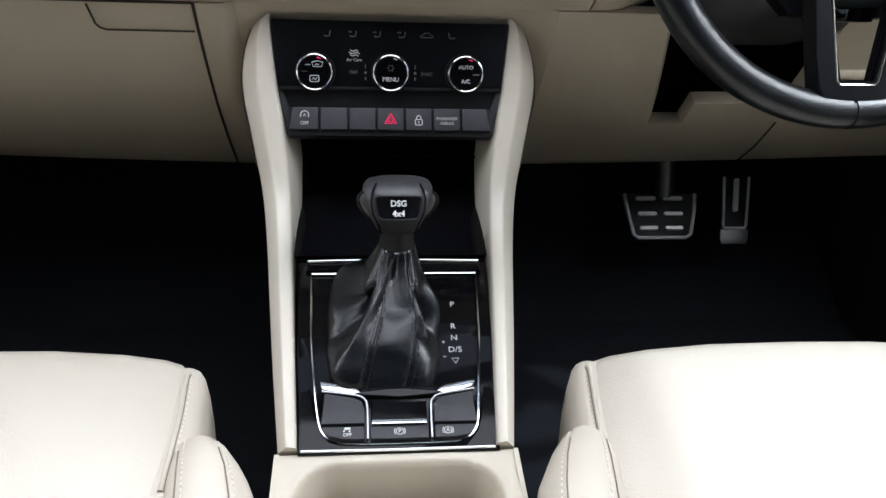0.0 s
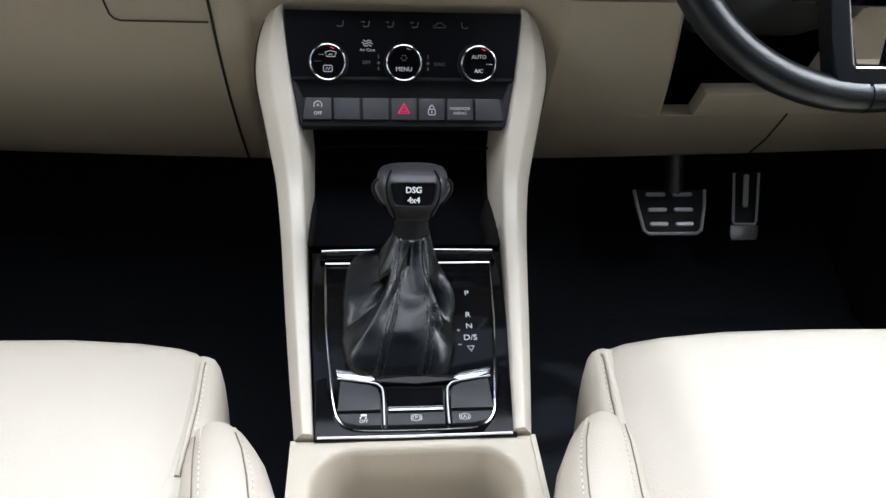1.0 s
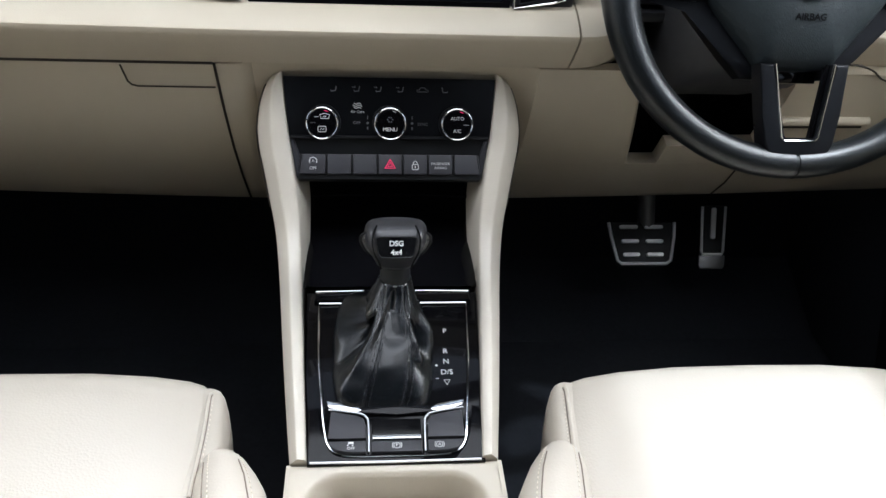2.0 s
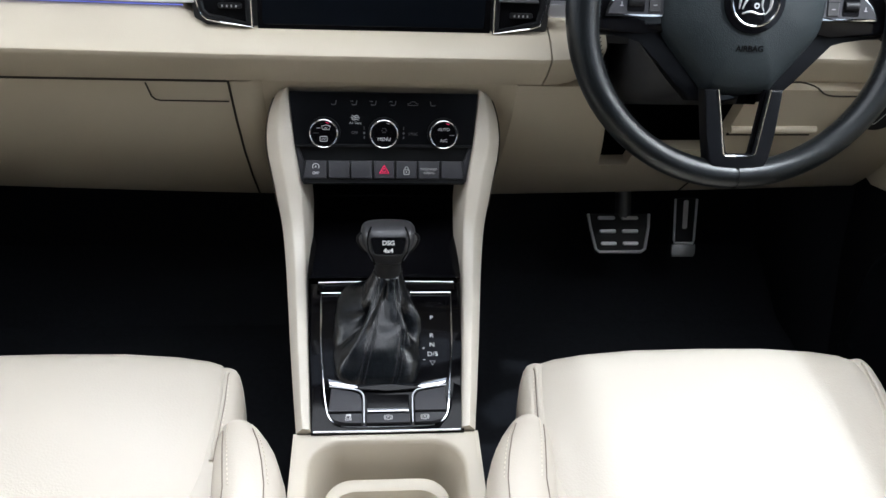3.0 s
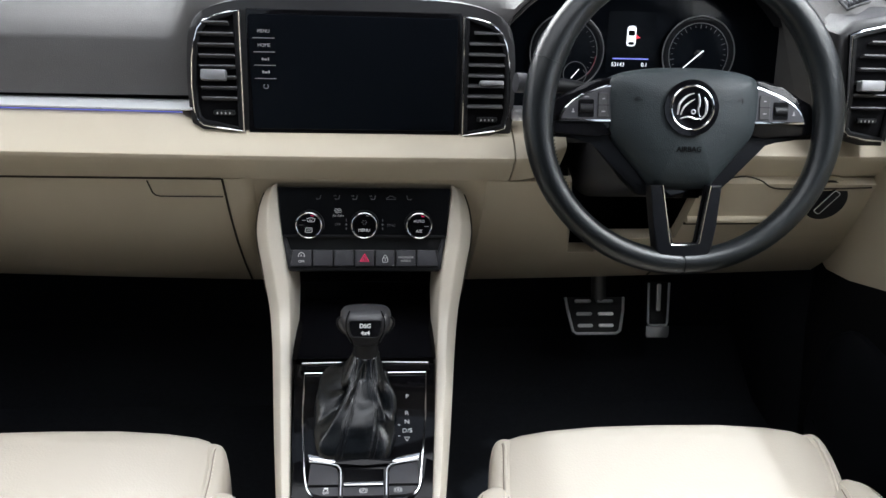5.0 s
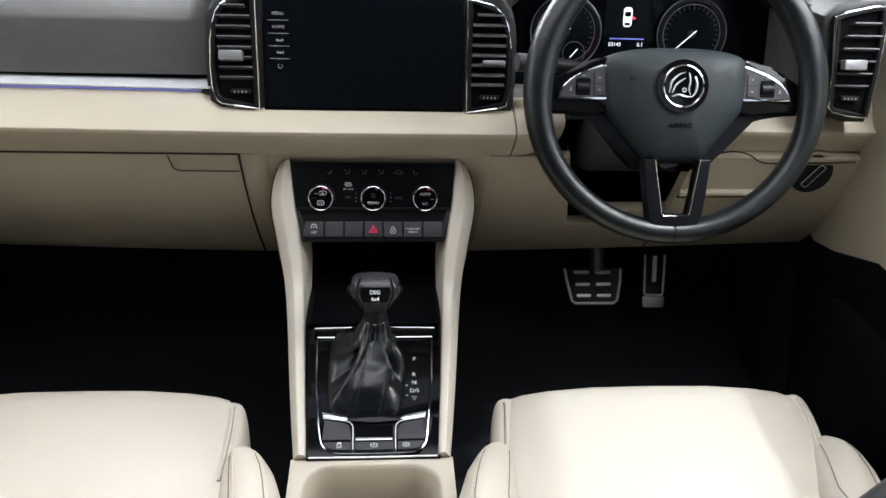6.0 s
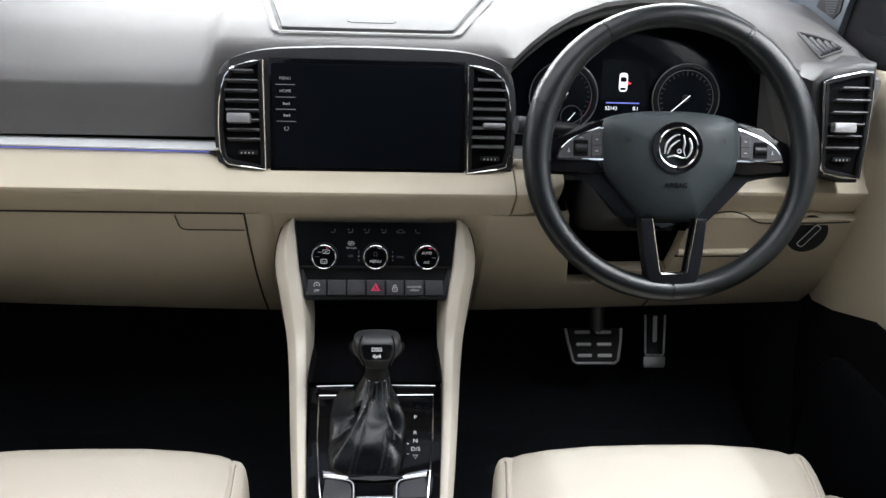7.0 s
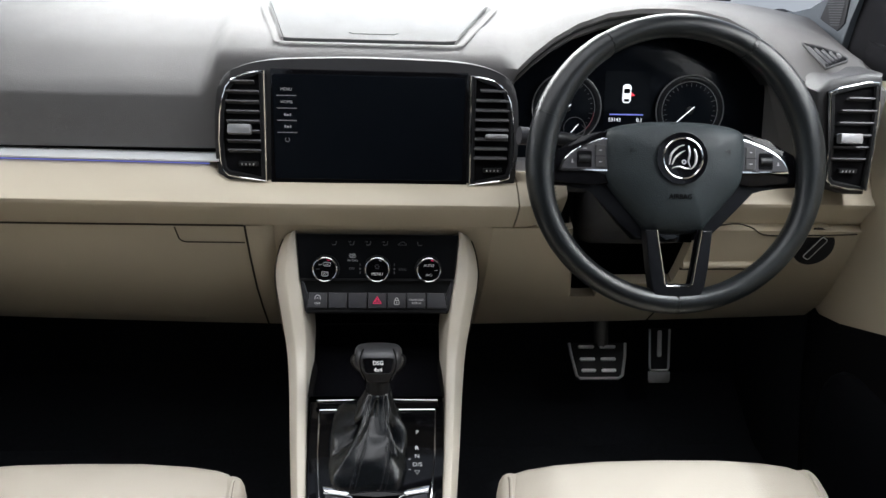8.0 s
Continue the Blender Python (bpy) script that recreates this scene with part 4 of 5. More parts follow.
hole = rrect(0.163, 0.39, 0.034, 0, -0.204, 6)
rim = rrect(0.197, 0.432, 0.003, 0, -0.216, 6)
rings = [[(x * 1.01, y, deck(y) - 0.02) for x, y in rim], [(x, y, deck(y) + 0.0015) for x, y in rim], [(x * 1.03, -0.204 + (y + 0.204) * 1.012, deck(y) + 0.0015) for x, y in hole], [(x, y, deck(y) - 0.001) for x, y in hole]]
for sc, dz in ((0.985, -0.006), (0.965, -0.03), (0.94, -0.078)):
    rings.append([(x * sc, -0.204 + (y + 0.204) * (1 - (1 - sc) * 0.45), deck(y) + dz) for x, y in hole])
part("cup_recess", loft(rings, True, False), CONSOLE_BEIGE, con, "cream recess with rounded front", 50)
part("recess_floor", slab(rrect(0.156, 0.38, 0.03, 0, -0.204), 0.004, 0, pose(0, 0, 0.369)), CONSOLE_BEIGE, con)
tray = thing("cup_tray", "cream cup tray with raised rim inside the console recess", "tray")
tr = []
for sc, z in ((1.0, 0.371), (1.0, 0.408), (0.985, 0.412), (0.95, 0.4125), (0.91, 0.409), (0.89, 0.385), (0.2, 0.384)):
    tr.append([(x * sc, -0.2 + y * sc, z) for x, y in rrect(0.132, 0.34, 0.03, 0, 0, 6)])
part("rim", loft(tr), CONSOLE_BEIGE, tray)
for s in (-1, 1):
    part("aft_side", solid_sheet([[(s * 0.099, 0.0, 0.449), (s * 0.1025, -0.002, 0.42), (s * 0.1025, -0.002, 0.18)], [(s * 0.099, -0.6, 0.434), (s * 0.1025, -0.6, 0.41), (s * 0.1025, -0.6, 0.18)]], (-s * 0.004, 0, 0)), CONSOLE_BEIGE, con)


# ---- gear selector panel ----
def kx(x):
    """Places across the key field, which is narrower than the plate."""
    return 0.0022 + (x - 0.00125) * 0.925


gp = thing("selector_panel", "glossy black gear selector panel with chrome frame and keys", "control panel")
pan = [(-0.0805, -0.002), (-0.0805, 0.02), (-0.086, 0.10), (-0.091, 0.205), (0.094, 0.205), (0.089, 0.10), (0.082, 0.02), (0.082, -0.002)]
part("plate", slab(pan, 0.012, 0.002, GP, 2, 0.0), GLOSS, gp, "glossy black plate")
loop = [(-0.0770, 0.1885), (-0.0745, 0.12), (-0.0690, 0.06), (-0.0650, 0.030), (-0.0608, 0.0165), (-0.051, 0.0085), (-0.028, 0.0063), (0.032, 0.0063), (0.055, 0.0085), (0.0645, 0.0165), (0.0685, 0.030), (0.0722, 0.06), (0.0778, 0.12), (0.0812, 0.1885)]
part("chrome_frame", tube([GP @ Vector((p.x, p.y, 0.0015)) for p in smooth_path([(x, y, 0) for x, y in loop[:-1]], 4) + [Vector((*loop[-1], 0))]], 0.0013, True, 8, up=GP.col[2][:3]), CHROME, gp, "chrome frame")
BAR = (-0.081, -0.06, -0.03, 0.002, 0.034, 0.064, 0.085)
part("bar_face", slab([(x, 0.2015 + 0.0012 * (1 - (x / 0.08) ** 2)) for x in BAR] + [(0.0865, 0.1905), (-0.0825, 0.1905)], 0.006, 0.0008, GP, 1, 0.0035), GLOSS, gp, "glossy black sloping bar")
part("chrome_bar", tube([GP @ Vector((x, 0.2025 + 0.0012 * (1 - (x / 0.08) ** 2), 0.0040)) for x in BAR], 0.0020, n=12, up=GP.col[2][:3]), CHROME, gp, "bright chrome upper edge")
lip_top = [(kx(x), y) for x, y in ((-0.0725, 0.0640), (-0.050, 0.0600), (-0.025, 0.0580), (0.001, 0.0575), (0.027, 0.0580), (0.052, 0.0600), (0.0750, 0.0640))]
lip_low = [(kx(x), y) for x, y in ((0.0715, 0.0562), (0.041, 0.0515), (0.032, 0.0495), (0.001, 0.0488), (-0.030, 0.0495), (-0.039, 0.0515), (-0.0690, 0.0562))]
part("front_lip", slab(lip_low[1:-1] + lip_top[1:-1], 0.006, 0.0022, GP, 3, 0.0036), GLOSS, gp, "glossy black lip between gaiter and keys", 60)
# chrome pieces imitate the bright reflection at both ends of the glossy lip
for s in (-1, 1):
    end = [(-0.0715, 0.0650), (-0.040, 0.0590), (-0.034, 0.0535), (-0.040, 0.0518), (-0.0690, 0.0566)]
    part("lip_reflection", slab([(kx(x) if s < 0 else kx(0.0025 - x), y) for x, y in end][::s], 0.005, 0.0015, GP, 2, 0.0044), CHROME, gp, "chrome piece imitating a bright reflection on the lip")
for s in (-1, 1):
    corner = [(-0.0805, -0.002), (-0.048, -0.002), (-0.057, 0.0068), (-0.0648, 0.0150), (-0.0690, 0.030), (-0.0728, 0.060), (-0.0815, 0.055)]
    part("gloss_corner", slab([(x if s < 0 else 0.0035 - x, y) for x, y in corner][::s], 0.004, 0.001, GP, 1, 0.0012), GLOSS, gp, "rounded glossy corner")
part("chrome_edge", tube([GP @ Vector((x, y, 0.001)) for x, y in ((-0.078, 0.0005), (0, 0.0), (0.08, 0.0005))], 0.0013, n=6, up=GP.col[2][:3]), SATIN, gp)
# keys
def brake_mark(letter, x, key):
    km = at(GP, x, 0.0148, 0.0048)
    part("lettering", words(letter, 0.0046, km), WHITE, key)
    part("key_mark", tube([km @ Vector((a, b, 0)) for a, b in circle(0.0030, 20)], 0.0003, True, 5, up=GP.col[2][:3]), WHITE, key)
    for side in (0, 180):
        part("key_mark", tube([km @ Vector((0.0044 * math.cos(q), 0.0044 * math.sin(q), 0)) for q in [radians(side - 40 + 16 * j) for j in range(6)]], 0.0003, n=5), WHITE, key)


for s in (-1, 1):
    o = [(-0.0665, 0.0524), (-0.040, 0.0476), (-0.033, 0.0443), (-0.0305, 0.0375), (-0.030, 0.0226), (-0.0685, 0.0226)]
    o = [(kx(x if s < 0 else 0.0025 - x), y) for x, y in o]
    part("key", slab(o, 0.008, 0.0018, GP, 2, 0.0055), GREYBTN, gp, "grey blank key")
    o2 = [(-0.0685, 0.0208), (-0.030, 0.0208), (-0.030, 0.0088), (-0.050, 0.0092), (-0.061, 0.0120), (-0.0665, 0.0168)]
    o2 = [(kx(x if s < 0 else 0.0025 - x), y) for x, y in o2]
    kk = part("key", slab(o2, 0.008, 0.0018, GP, 2, 0.0045), GREYBTN, gp, "grey key with white symbol")
    e = [(-0.069, 0.0548), (-0.038, 0.0500), (-0.0305, 0.0462), (-0.0277, 0.0385), (-0.0272, 0.0090)]
    part("chrome_edge", tube([GP @ Vector((kx(x if s < 0 else 0.0025 - x), y, 0.0045)) for x, y in [(p.x, p.y) for p in smooth_path([(u, v, 0) for u, v in e], 5)]], 0.0009, n=6, up=GP.col[2][:3]), SATIN, gp)
    if s < 0:
        part("key_mark", bars(GP, [(-0.0408, 0.0183, 0.0050, 0.0020, 0), (-0.0435, 0.0160, 0.0018, 0.0010, 60), (-0.0391, 0.0158, 0.0018, 0.0010, 60)], 0.0047), WHITE, kk)
        part("lettering", words("OFF", 0.0042, at(GP, -0.0408, 0.0126, 0.0047)), WHITE, kk)
    else:
        brake_mark("A", 0.0418, kk)
pk = part("key", slab([(kx(-0.0245), 0.0203), (kx(0.0265), 0.0203), (kx(0.0265), 0.0086), (kx(-0.0245), 0.0086)], 0.008, 0.0018, GP, 2, 0.0045), GREYBTN, gp)
brake_mark("P", 0.002, pk)
part("chrome_bar", slab([(kx(-0.0235), 0.0215), (kx(0.0255), 0.0215), (kx(0.0255), 0.0240), (kx(-0.0235), 0.0240)], 0.006, 0.0010, GP, 2, 0.006), CHROME, gp)
part("pocket", slab([(kx(-0.0245), 0.0275), (kx(0.0265), 0.0275), (kx(0.0265), 0.0455), (kx(-0.0245), 0.0455)], 0.003, 0.001, GP, 1, 0.0012), GLOSS, gp)
part("pocket_edge", tube([GP @ Vector((kx(x), 0.0262, 0.003)) for x in (-0.0235, 0.0255)], 0.0006, n=6), SATIN, gp)
for word, x, y in (("P", 0.0555, 0.1505), ("R", 0.0545, 0.1245), ("N", 0.0545, 0.1115), ("D/S", 0.0545, 0.0985)):
    part("lettering", words(word, 0.0085, at(GP, x, y, 0.0004)), WHITE, gp, "white gear letter")
part("key_mark", tube([at(GP, 0.054, 0.0865, 0.0006) @ Vector(p) for p in ((-0.003, 0.0025, 0), (0.003, 0.0025, 0), (0, -0.003, 0))], 0.0005, True, 5, up=GP.col[2][:3]), WHITE, gp)
part("key_mark", bars(GP, [(0.0445, 0.107, 0.003, 0.0006, 0), (0.0445, 0.107, 0.0006, 0.003, 0), (0.0445, 0.091, 0.003, 0.0006, 0)], 0.0004), WHITE, gp)

# ---- gear lever ----
lever = thing("gear_lever", "automatic gear lever with black knob and leather gaiter", "gear lever")
N = 168


def table(t, rows):
    for (a, x), (b, y) in zip(rows, rows[1:]):
        if t <= b:
            return x + (y - x) * (t - a) / (b - a)
    return rows[-1][1]


HW = [(0, 0.0435), (0.2, 0.0415), (0.35, 0.0365), (0.5, 0.0315), (0.65, 0.0270), (0.8, 0.0225), (1.0, 0.0165)]
HD = [(0, 0.0690), (0.1, 0.0670), (0.2, 0.0610), (0.32, 0.0520), (0.45, 0.0440), (0.58, 0.0365), (0.7, 0.0295), (0.85, 0.0220), (1.0, 0.0165)]
# angle, drift of the angle with height, width, depth, height, spread in height, sharpness in height
FOLDS = [(172, 0, 38, 0.0065, 0.07, 0.21, 6), (165, 0, 38, -0.0120, 0.45, 0.12, 2),
         (216, 46, 10, -0.0230, 0.40, 0.20, 2), (239, 24, 9, 0.0100, 0.44, 0.26, 2), (250, 16, 7, -0.0060, 0.50, 0.18, 2),
         (268, 4, 24, 0.0045, 0.34, 0.10, 2), (236, 10, 16, 0.0040, 0.14, 0.12, 2),
         (306, -20, 8, 0.0080, 0.50, 0.24, 2), (322, -36, 9, -0.0190, 0.40, 0.19, 2), (346, 0, 12, 0.0070, 0.36, 0.26, 2),
         (214, 0, 20, 0.0050, 0.06, 0.14, 2), (325, 0, 18, 0.0040, 0.04, 0.16, 2),
         (228, 80, 6, -0.0050, 0.20, 0.10, 2), (296, -110, 7, -0.0050, 0.22, 0.10, 2), (268, 0, 7, -0.0030, 0.80, 0.16, 2),
         (140, 0, 20, 0.0035, 0.20, 0.20, 4), (170, 0, 9, -0.0060, 0.58, 0.22, 2), (95, -20, 14, 0.0060, 0.40, 0.25, 2), (55, 30, 14, -0.0080, 0.40, 0.25, 2)]


def seam_left(t):
    return table(t, [(0, 253.5), (0.5, 256.5), (0.75, 244), (1, 231)])


def seam_right(t):
    return table(t, [(0, 283.5), (0.5, 298), (0.75, 304), (1, 310)])


fine_rings = []
for i in range(61):
    t = i / 60
    c = Vector((-0.008 + 0.011 * t ** 1.2, 0.1225 + 0.0385 * t ** 1.1, 0.4815 + 0.065 * t))
    hw, hd = table(t, HW), table(t, HD)
    ring = []
    for k in range(N):
        a = 2 * math.pi * k / N
        ca, sa = math.cos(a), math.sin(a)
        e = 2.0 + 4.6 * (1 - t) ** 2
        rad = (abs(ca / hw) ** e + abs(sa / hd) ** e) ** (-1 / e)
        for ang, drift, wid, dep, tc, wt, ex in FOLDS:
            da = (math.degrees(a) - ang - drift * (t - 0.35) + 180) % 360 - 180
            rad += 1.55 * dep * math.exp(-abs(da / wid) ** (1.15 if wid < 12 else 1.8) - abs((t - tc) / wt) ** ex)
        # slack fold that sags between the two seams
        mid = (math.degrees(a) - 0.5 * (seam_left(t) + seam_right(t))) / (0.62 * (seam_right(t) - seam_left(t)))
        if abs(mid) < 1:
            step = min(1, max(0, (t - 0.445 - 0.07 * mid * mid) / 0.045))
            rad -= 0.0110 * (1 - mid * mid) ** 0.7 * step * step * (3 - 2 * step) * min(1, (1 - t) / 0.3)
        for seam in (seam_left, seam_right):
            rad -= 0.0014 * math.exp(-((math.degrees(a) - seam(t)) / 2.6) ** 2)
        rad += 0.0010 * math.sin(math.pi * t) * noise.noise(Vector((ca * 2.4, sa * 2.4, t * 3))) + 0.0006 * math.sin(math.pi * t) * noise.noise(Vector((ca * 7, sa * 7, t * 9)))
        p = Vector((c.x + rad * ca, c.y + rad * sa, c.z))
        p.z += 0.245 * (rad * sa) * (1 - t) ** 1.2
        ring.append(p)
    fine_rings.append(ring)


def on_gaiter(i, deg):
    f = deg / 360 * N
    k = int(f)
    return fine_rings[i][k % N].lerp(fine_rings[i][(k + 1) % N], f - k)


gaiter = part("gaiter", loft(fine_rings), BLACK_LEATHER, lever, "wrinkled black leather gaiter", 70)
for seam in (seam_left, seam_right):
    part("seam", tube([on_gaiter(i, seam(i / 60)) for i in range(1, 59)], 0.00035, n=5), DARK, gaiter)
    for off in (-1, 1):
        bm = bmesh.new()
        for i in range(2, 57, 2):
            ends = []
            for j in (i, i + 1):
                deg = seam(j / 60) + off * math.degrees(0.0026 / (0.062 - 0.044 * j / 60))
                p = on_gaiter(j, deg)
                cen = Vector((-0.003, 0.14, p.z - 0.03))
                ends.append(p + (p - cen).normalized() * 0.0002)
            add(bm, tube([ends[0], ends[0].lerp(ends[1], 1.1)], 0.00045, n=5))
        tagged(part("stitching", bm, STITCH, gaiter), kind="stuff")
part("collar", tube([(0.003, 0.161, 0.5435), (0.003, 0.164, 0.571)], lambda t: 0.0158 - 0.001 * t, n=28), BLACK, lever, "smooth black collar")
part("collar_ring", tube([Vector((0.003 + 0.0162 * math.cos(a), 0.161 + 0.0162 * math.sin(a), 0.5455)) for a in [2 * math.pi * k / 28 for k in range(28)]], 0.0007, True, 6), SATIN, lever)
kr = []
KN = Vector((0.003, 0.166, 0.0))
for z, hw, hd, dy, e in ((0.5660, 0.0165, 0.0175, -0.001, 2.6), (0.5670, 0.0200, 0.0212, -0.001, 2.9), (0.571, 0.0218, 0.0232, -0.0005, 3.0), (0.579, 0.0252, 0.0256, 0, 3.2), (0.587, 0.0288, 0.0262, -0.0008, 3.4), (0.592, 0.0303, 0.0250, -0.0016, 3.4), (0.597, 0.0310, 0.0225, -0.002, 3.3), (0.602, 0.0304, 0.0195, -0.002, 3.2), (0.606, 0.0285, 0.0155, -0.0018, 3.0), (0.6088, 0.0238, 0.0105, -0.001, 2.8), (0.6100, 0.015, 0.006, -0.001, 2.4), (0.6104, 0.003, 0.002, -0.001, 2.2)):
    ring = []
    for k in range(40):
        a = 2 * math.pi * k / 40
        ca, sa = math.cos(a), math.sin(a)
        rad = (abs(ca / hw) ** e + abs(sa / hd) ** e) ** (-1 / e)
        ring.append(KN + Vector((rad * ca, dy + rad * sa, z)))
    kr.append(ring)
knob = part("knob", loft(kr), material("dark_grey_knob", (0.036, 0.036, 0.039), 0.30, bump=0.1), lever, "dark grey rounded knob", 60)
KF = basis((0.003, 0.1402, 0.5955), (1, 0, 0), (0, 0.43, 0.903))
BADGE = [(1.08 * x, 1.0 * y) for x, y in [(-0.0178, 0.0092), (-0.009, 0.0102), (0.009, 0.0102), (0.0178, 0.0092), (0.0172, 0.0), (0.0145, -0.0088), (0.007, -0.0096), (-0.007, -0.0096), (-0.0145, -0.0088), (-0.0172, 0.0)]]
def bend(bm, depth=9.0):
    """Curve a small plate back towards both of its ends."""
    for x in (-0.0165, -0.0125, -0.0085, -0.0045, 0.0, 0.0045, 0.0085, 0.0125, 0.0165):
        bmesh.ops.bisect_plane(bm, geom=list(bm.verts) + list(bm.edges) + list(bm.faces), plane_co=(x, 0, 0), plane_no=(1, 0, 0))
    for v in bm.verts:
        v.co.z -= depth * v.co.x ** 2
    bm.transform(KF)
    return bm


part("badge_plate", bend(slab(BADGE, 0.004, 0.0, None, 1, 0.0040)), GLOSS, knob, "curved glossy black badge plate", 60)
part("badge_edge", tube([KF @ Vector((p.x, p.y, 0.0040 - 9.0 * p.x ** 2)) for p in smooth_path([(x, y, 0) for x, y in BADGE], 3, True)], 0.0006, True, 5, up=(0, -1, 0)), BLACK, knob)
part("lettering", bend(words("DSG", 0.0072, pose(0, 0.0040, 0.0042), bold=0.0002)), WHITE, knob)
part("lettering", bend(words("4x4", 0.0072, pose(0, -0.0046, 0.0042), bold=0.0002)), WHITE, knob)
for s in (-1, 1):
    lobe = smooth_path([(0.003 + s * 0.0290, 0.157, 0.6025), (0.003 + s * 0.0333, 0.157, 0.599), (0.003 + s * 0.0343, 0.157, 0.592), (0.003 + s * 0.0308, 0.157, 0.583), (0.003 + s * 0.0262, 0.157, 0.576)], 5)
    part("side_button", tube(lobe, lambda t: 0.0008 + 0.0010 * math.sin(math.pi * t), n=8), BLACK, knob, "black side release button")
    part("side_trim", tube([p + Vector((-s * 0.0032, 0.001, 0.0)) for p in lobe], lambda t: 0.0020 * math.sin(math.pi * t) ** 0.5 + 0.0006, n=8), DARK_STEEL, knob, "dark chrome side trim")
    gr = [KN + Vector((s * x, y, z)) for x, y, z in ((0.0150, -0.0240, 0.569), (0.0172, -0.0262, 0.579), (0.0205, -0.0272, 0.587), (0.0226, -0.0258, 0.5945), (0.0232, -0.0220, 0.602), (0.0218, -0.0155, 0.6068), (0.0190, -0.0080, 0.6095))]
    part("groove", tube(smooth_path(gr, 4), 0.0009, n=6), DARK, knob)


# ---- pedals ----
BP = basis((0.4165, 0.551, 0.341), (1, 0, 0), (0, 0.72, 0.69))
bp = thing("brake_pedal", "black rubber brake pedal with steel bars and rim", "pedal")
trap = [(-0.0545, 0.0345), (0.0575, 0.0345), (0.0545, 0.01), (0.044, -0.034), (0.037, -0.0375), (-0.037, -0.0375), (-0.043, -0.034), (-0.0515, 0.01)]
part("pad", slab(trap, 0.012, 0.004, BP), RUBBER, bp)
part("steel_rim", tube([BP @ Vector((x, y, 0.001)) for x, y in ((-0.0535, 0.033), (-0.0505, 0.008), (-0.0435, -0.030), (-0.037, -0.0355), (0.037, -0.0355), (0.0445, -0.030), (0.0535, 0.008), (0.0565, 0.033))], 0.0028, n=8, up=BP.col[2][:3]), STEEL, bp, "steel rim")
for y in (0.0255, 0.0015, -0.0205):
    for x in (-0.021, 0.021):
        part("steel_bar", slab(rrect(0.031 - (0.028 - y) * 0.06, 0.0065, 0.003, x * (1 - (0.028 - y) * 1.5), y), 0.004, 0.001, BP, 1, 0.003), STEEL, bp, "steel grip bar")
part("arm", tube([BP @ Vector((0.012, 0.03, -0.01)), (0.425, 0.62, 0.455), (0.425, 0.68, 0.62)], 0.014, n=12), DARK_STEEL, bp, "black pedal arm")
AP = basis((0.544, 0.5725, 0.334), (1, 0, 0), (0.085, 0.60, 0.80))
ap = thing("accelerator_pedal", "slim steel and rubber accelerator pedal", "pedal")
part("pad", slab([(-0.0225, 0.056), (0.0225, 0.056), (0.0222, -0.044), (0.0195, -0.050), (-0.0195, -0.050), (-0.0222, -0.044)], 0.010, 0.003, AP), BLACK, ap)
for pts, w in ((((-0.020, 0.054), (-0.0185, -0.020), (-0.0165, -0.026), (0.0165, -0.026), (0.0185, -0.020), (0.020, 0.054)), 0.0024),):
    part("steel_rim", tube([AP @ Vector((x, y, 0.001)) for x, y in pts], w, n=8, up=AP.col[2][:3]), STEEL, ap, "steel rim")
part("steel_foot", slab([(-0.0222, -0.028), (0.0222, -0.028), (0.0222, -0.044), (0.0195, -0.050), (-0.0195, -0.050), (-0.0222, -0.044)], 0.004, 0.0015, AP, 2, 0.002), DARK_STEEL, ap, "dark steel foot plate")
part("steel_bar", slab(rrect(0.0085, 0.052, 0.003, 0, 0.026), 0.004, 0.001, AP, 1, 0.003), STEEL, ap, "steel grip bar")


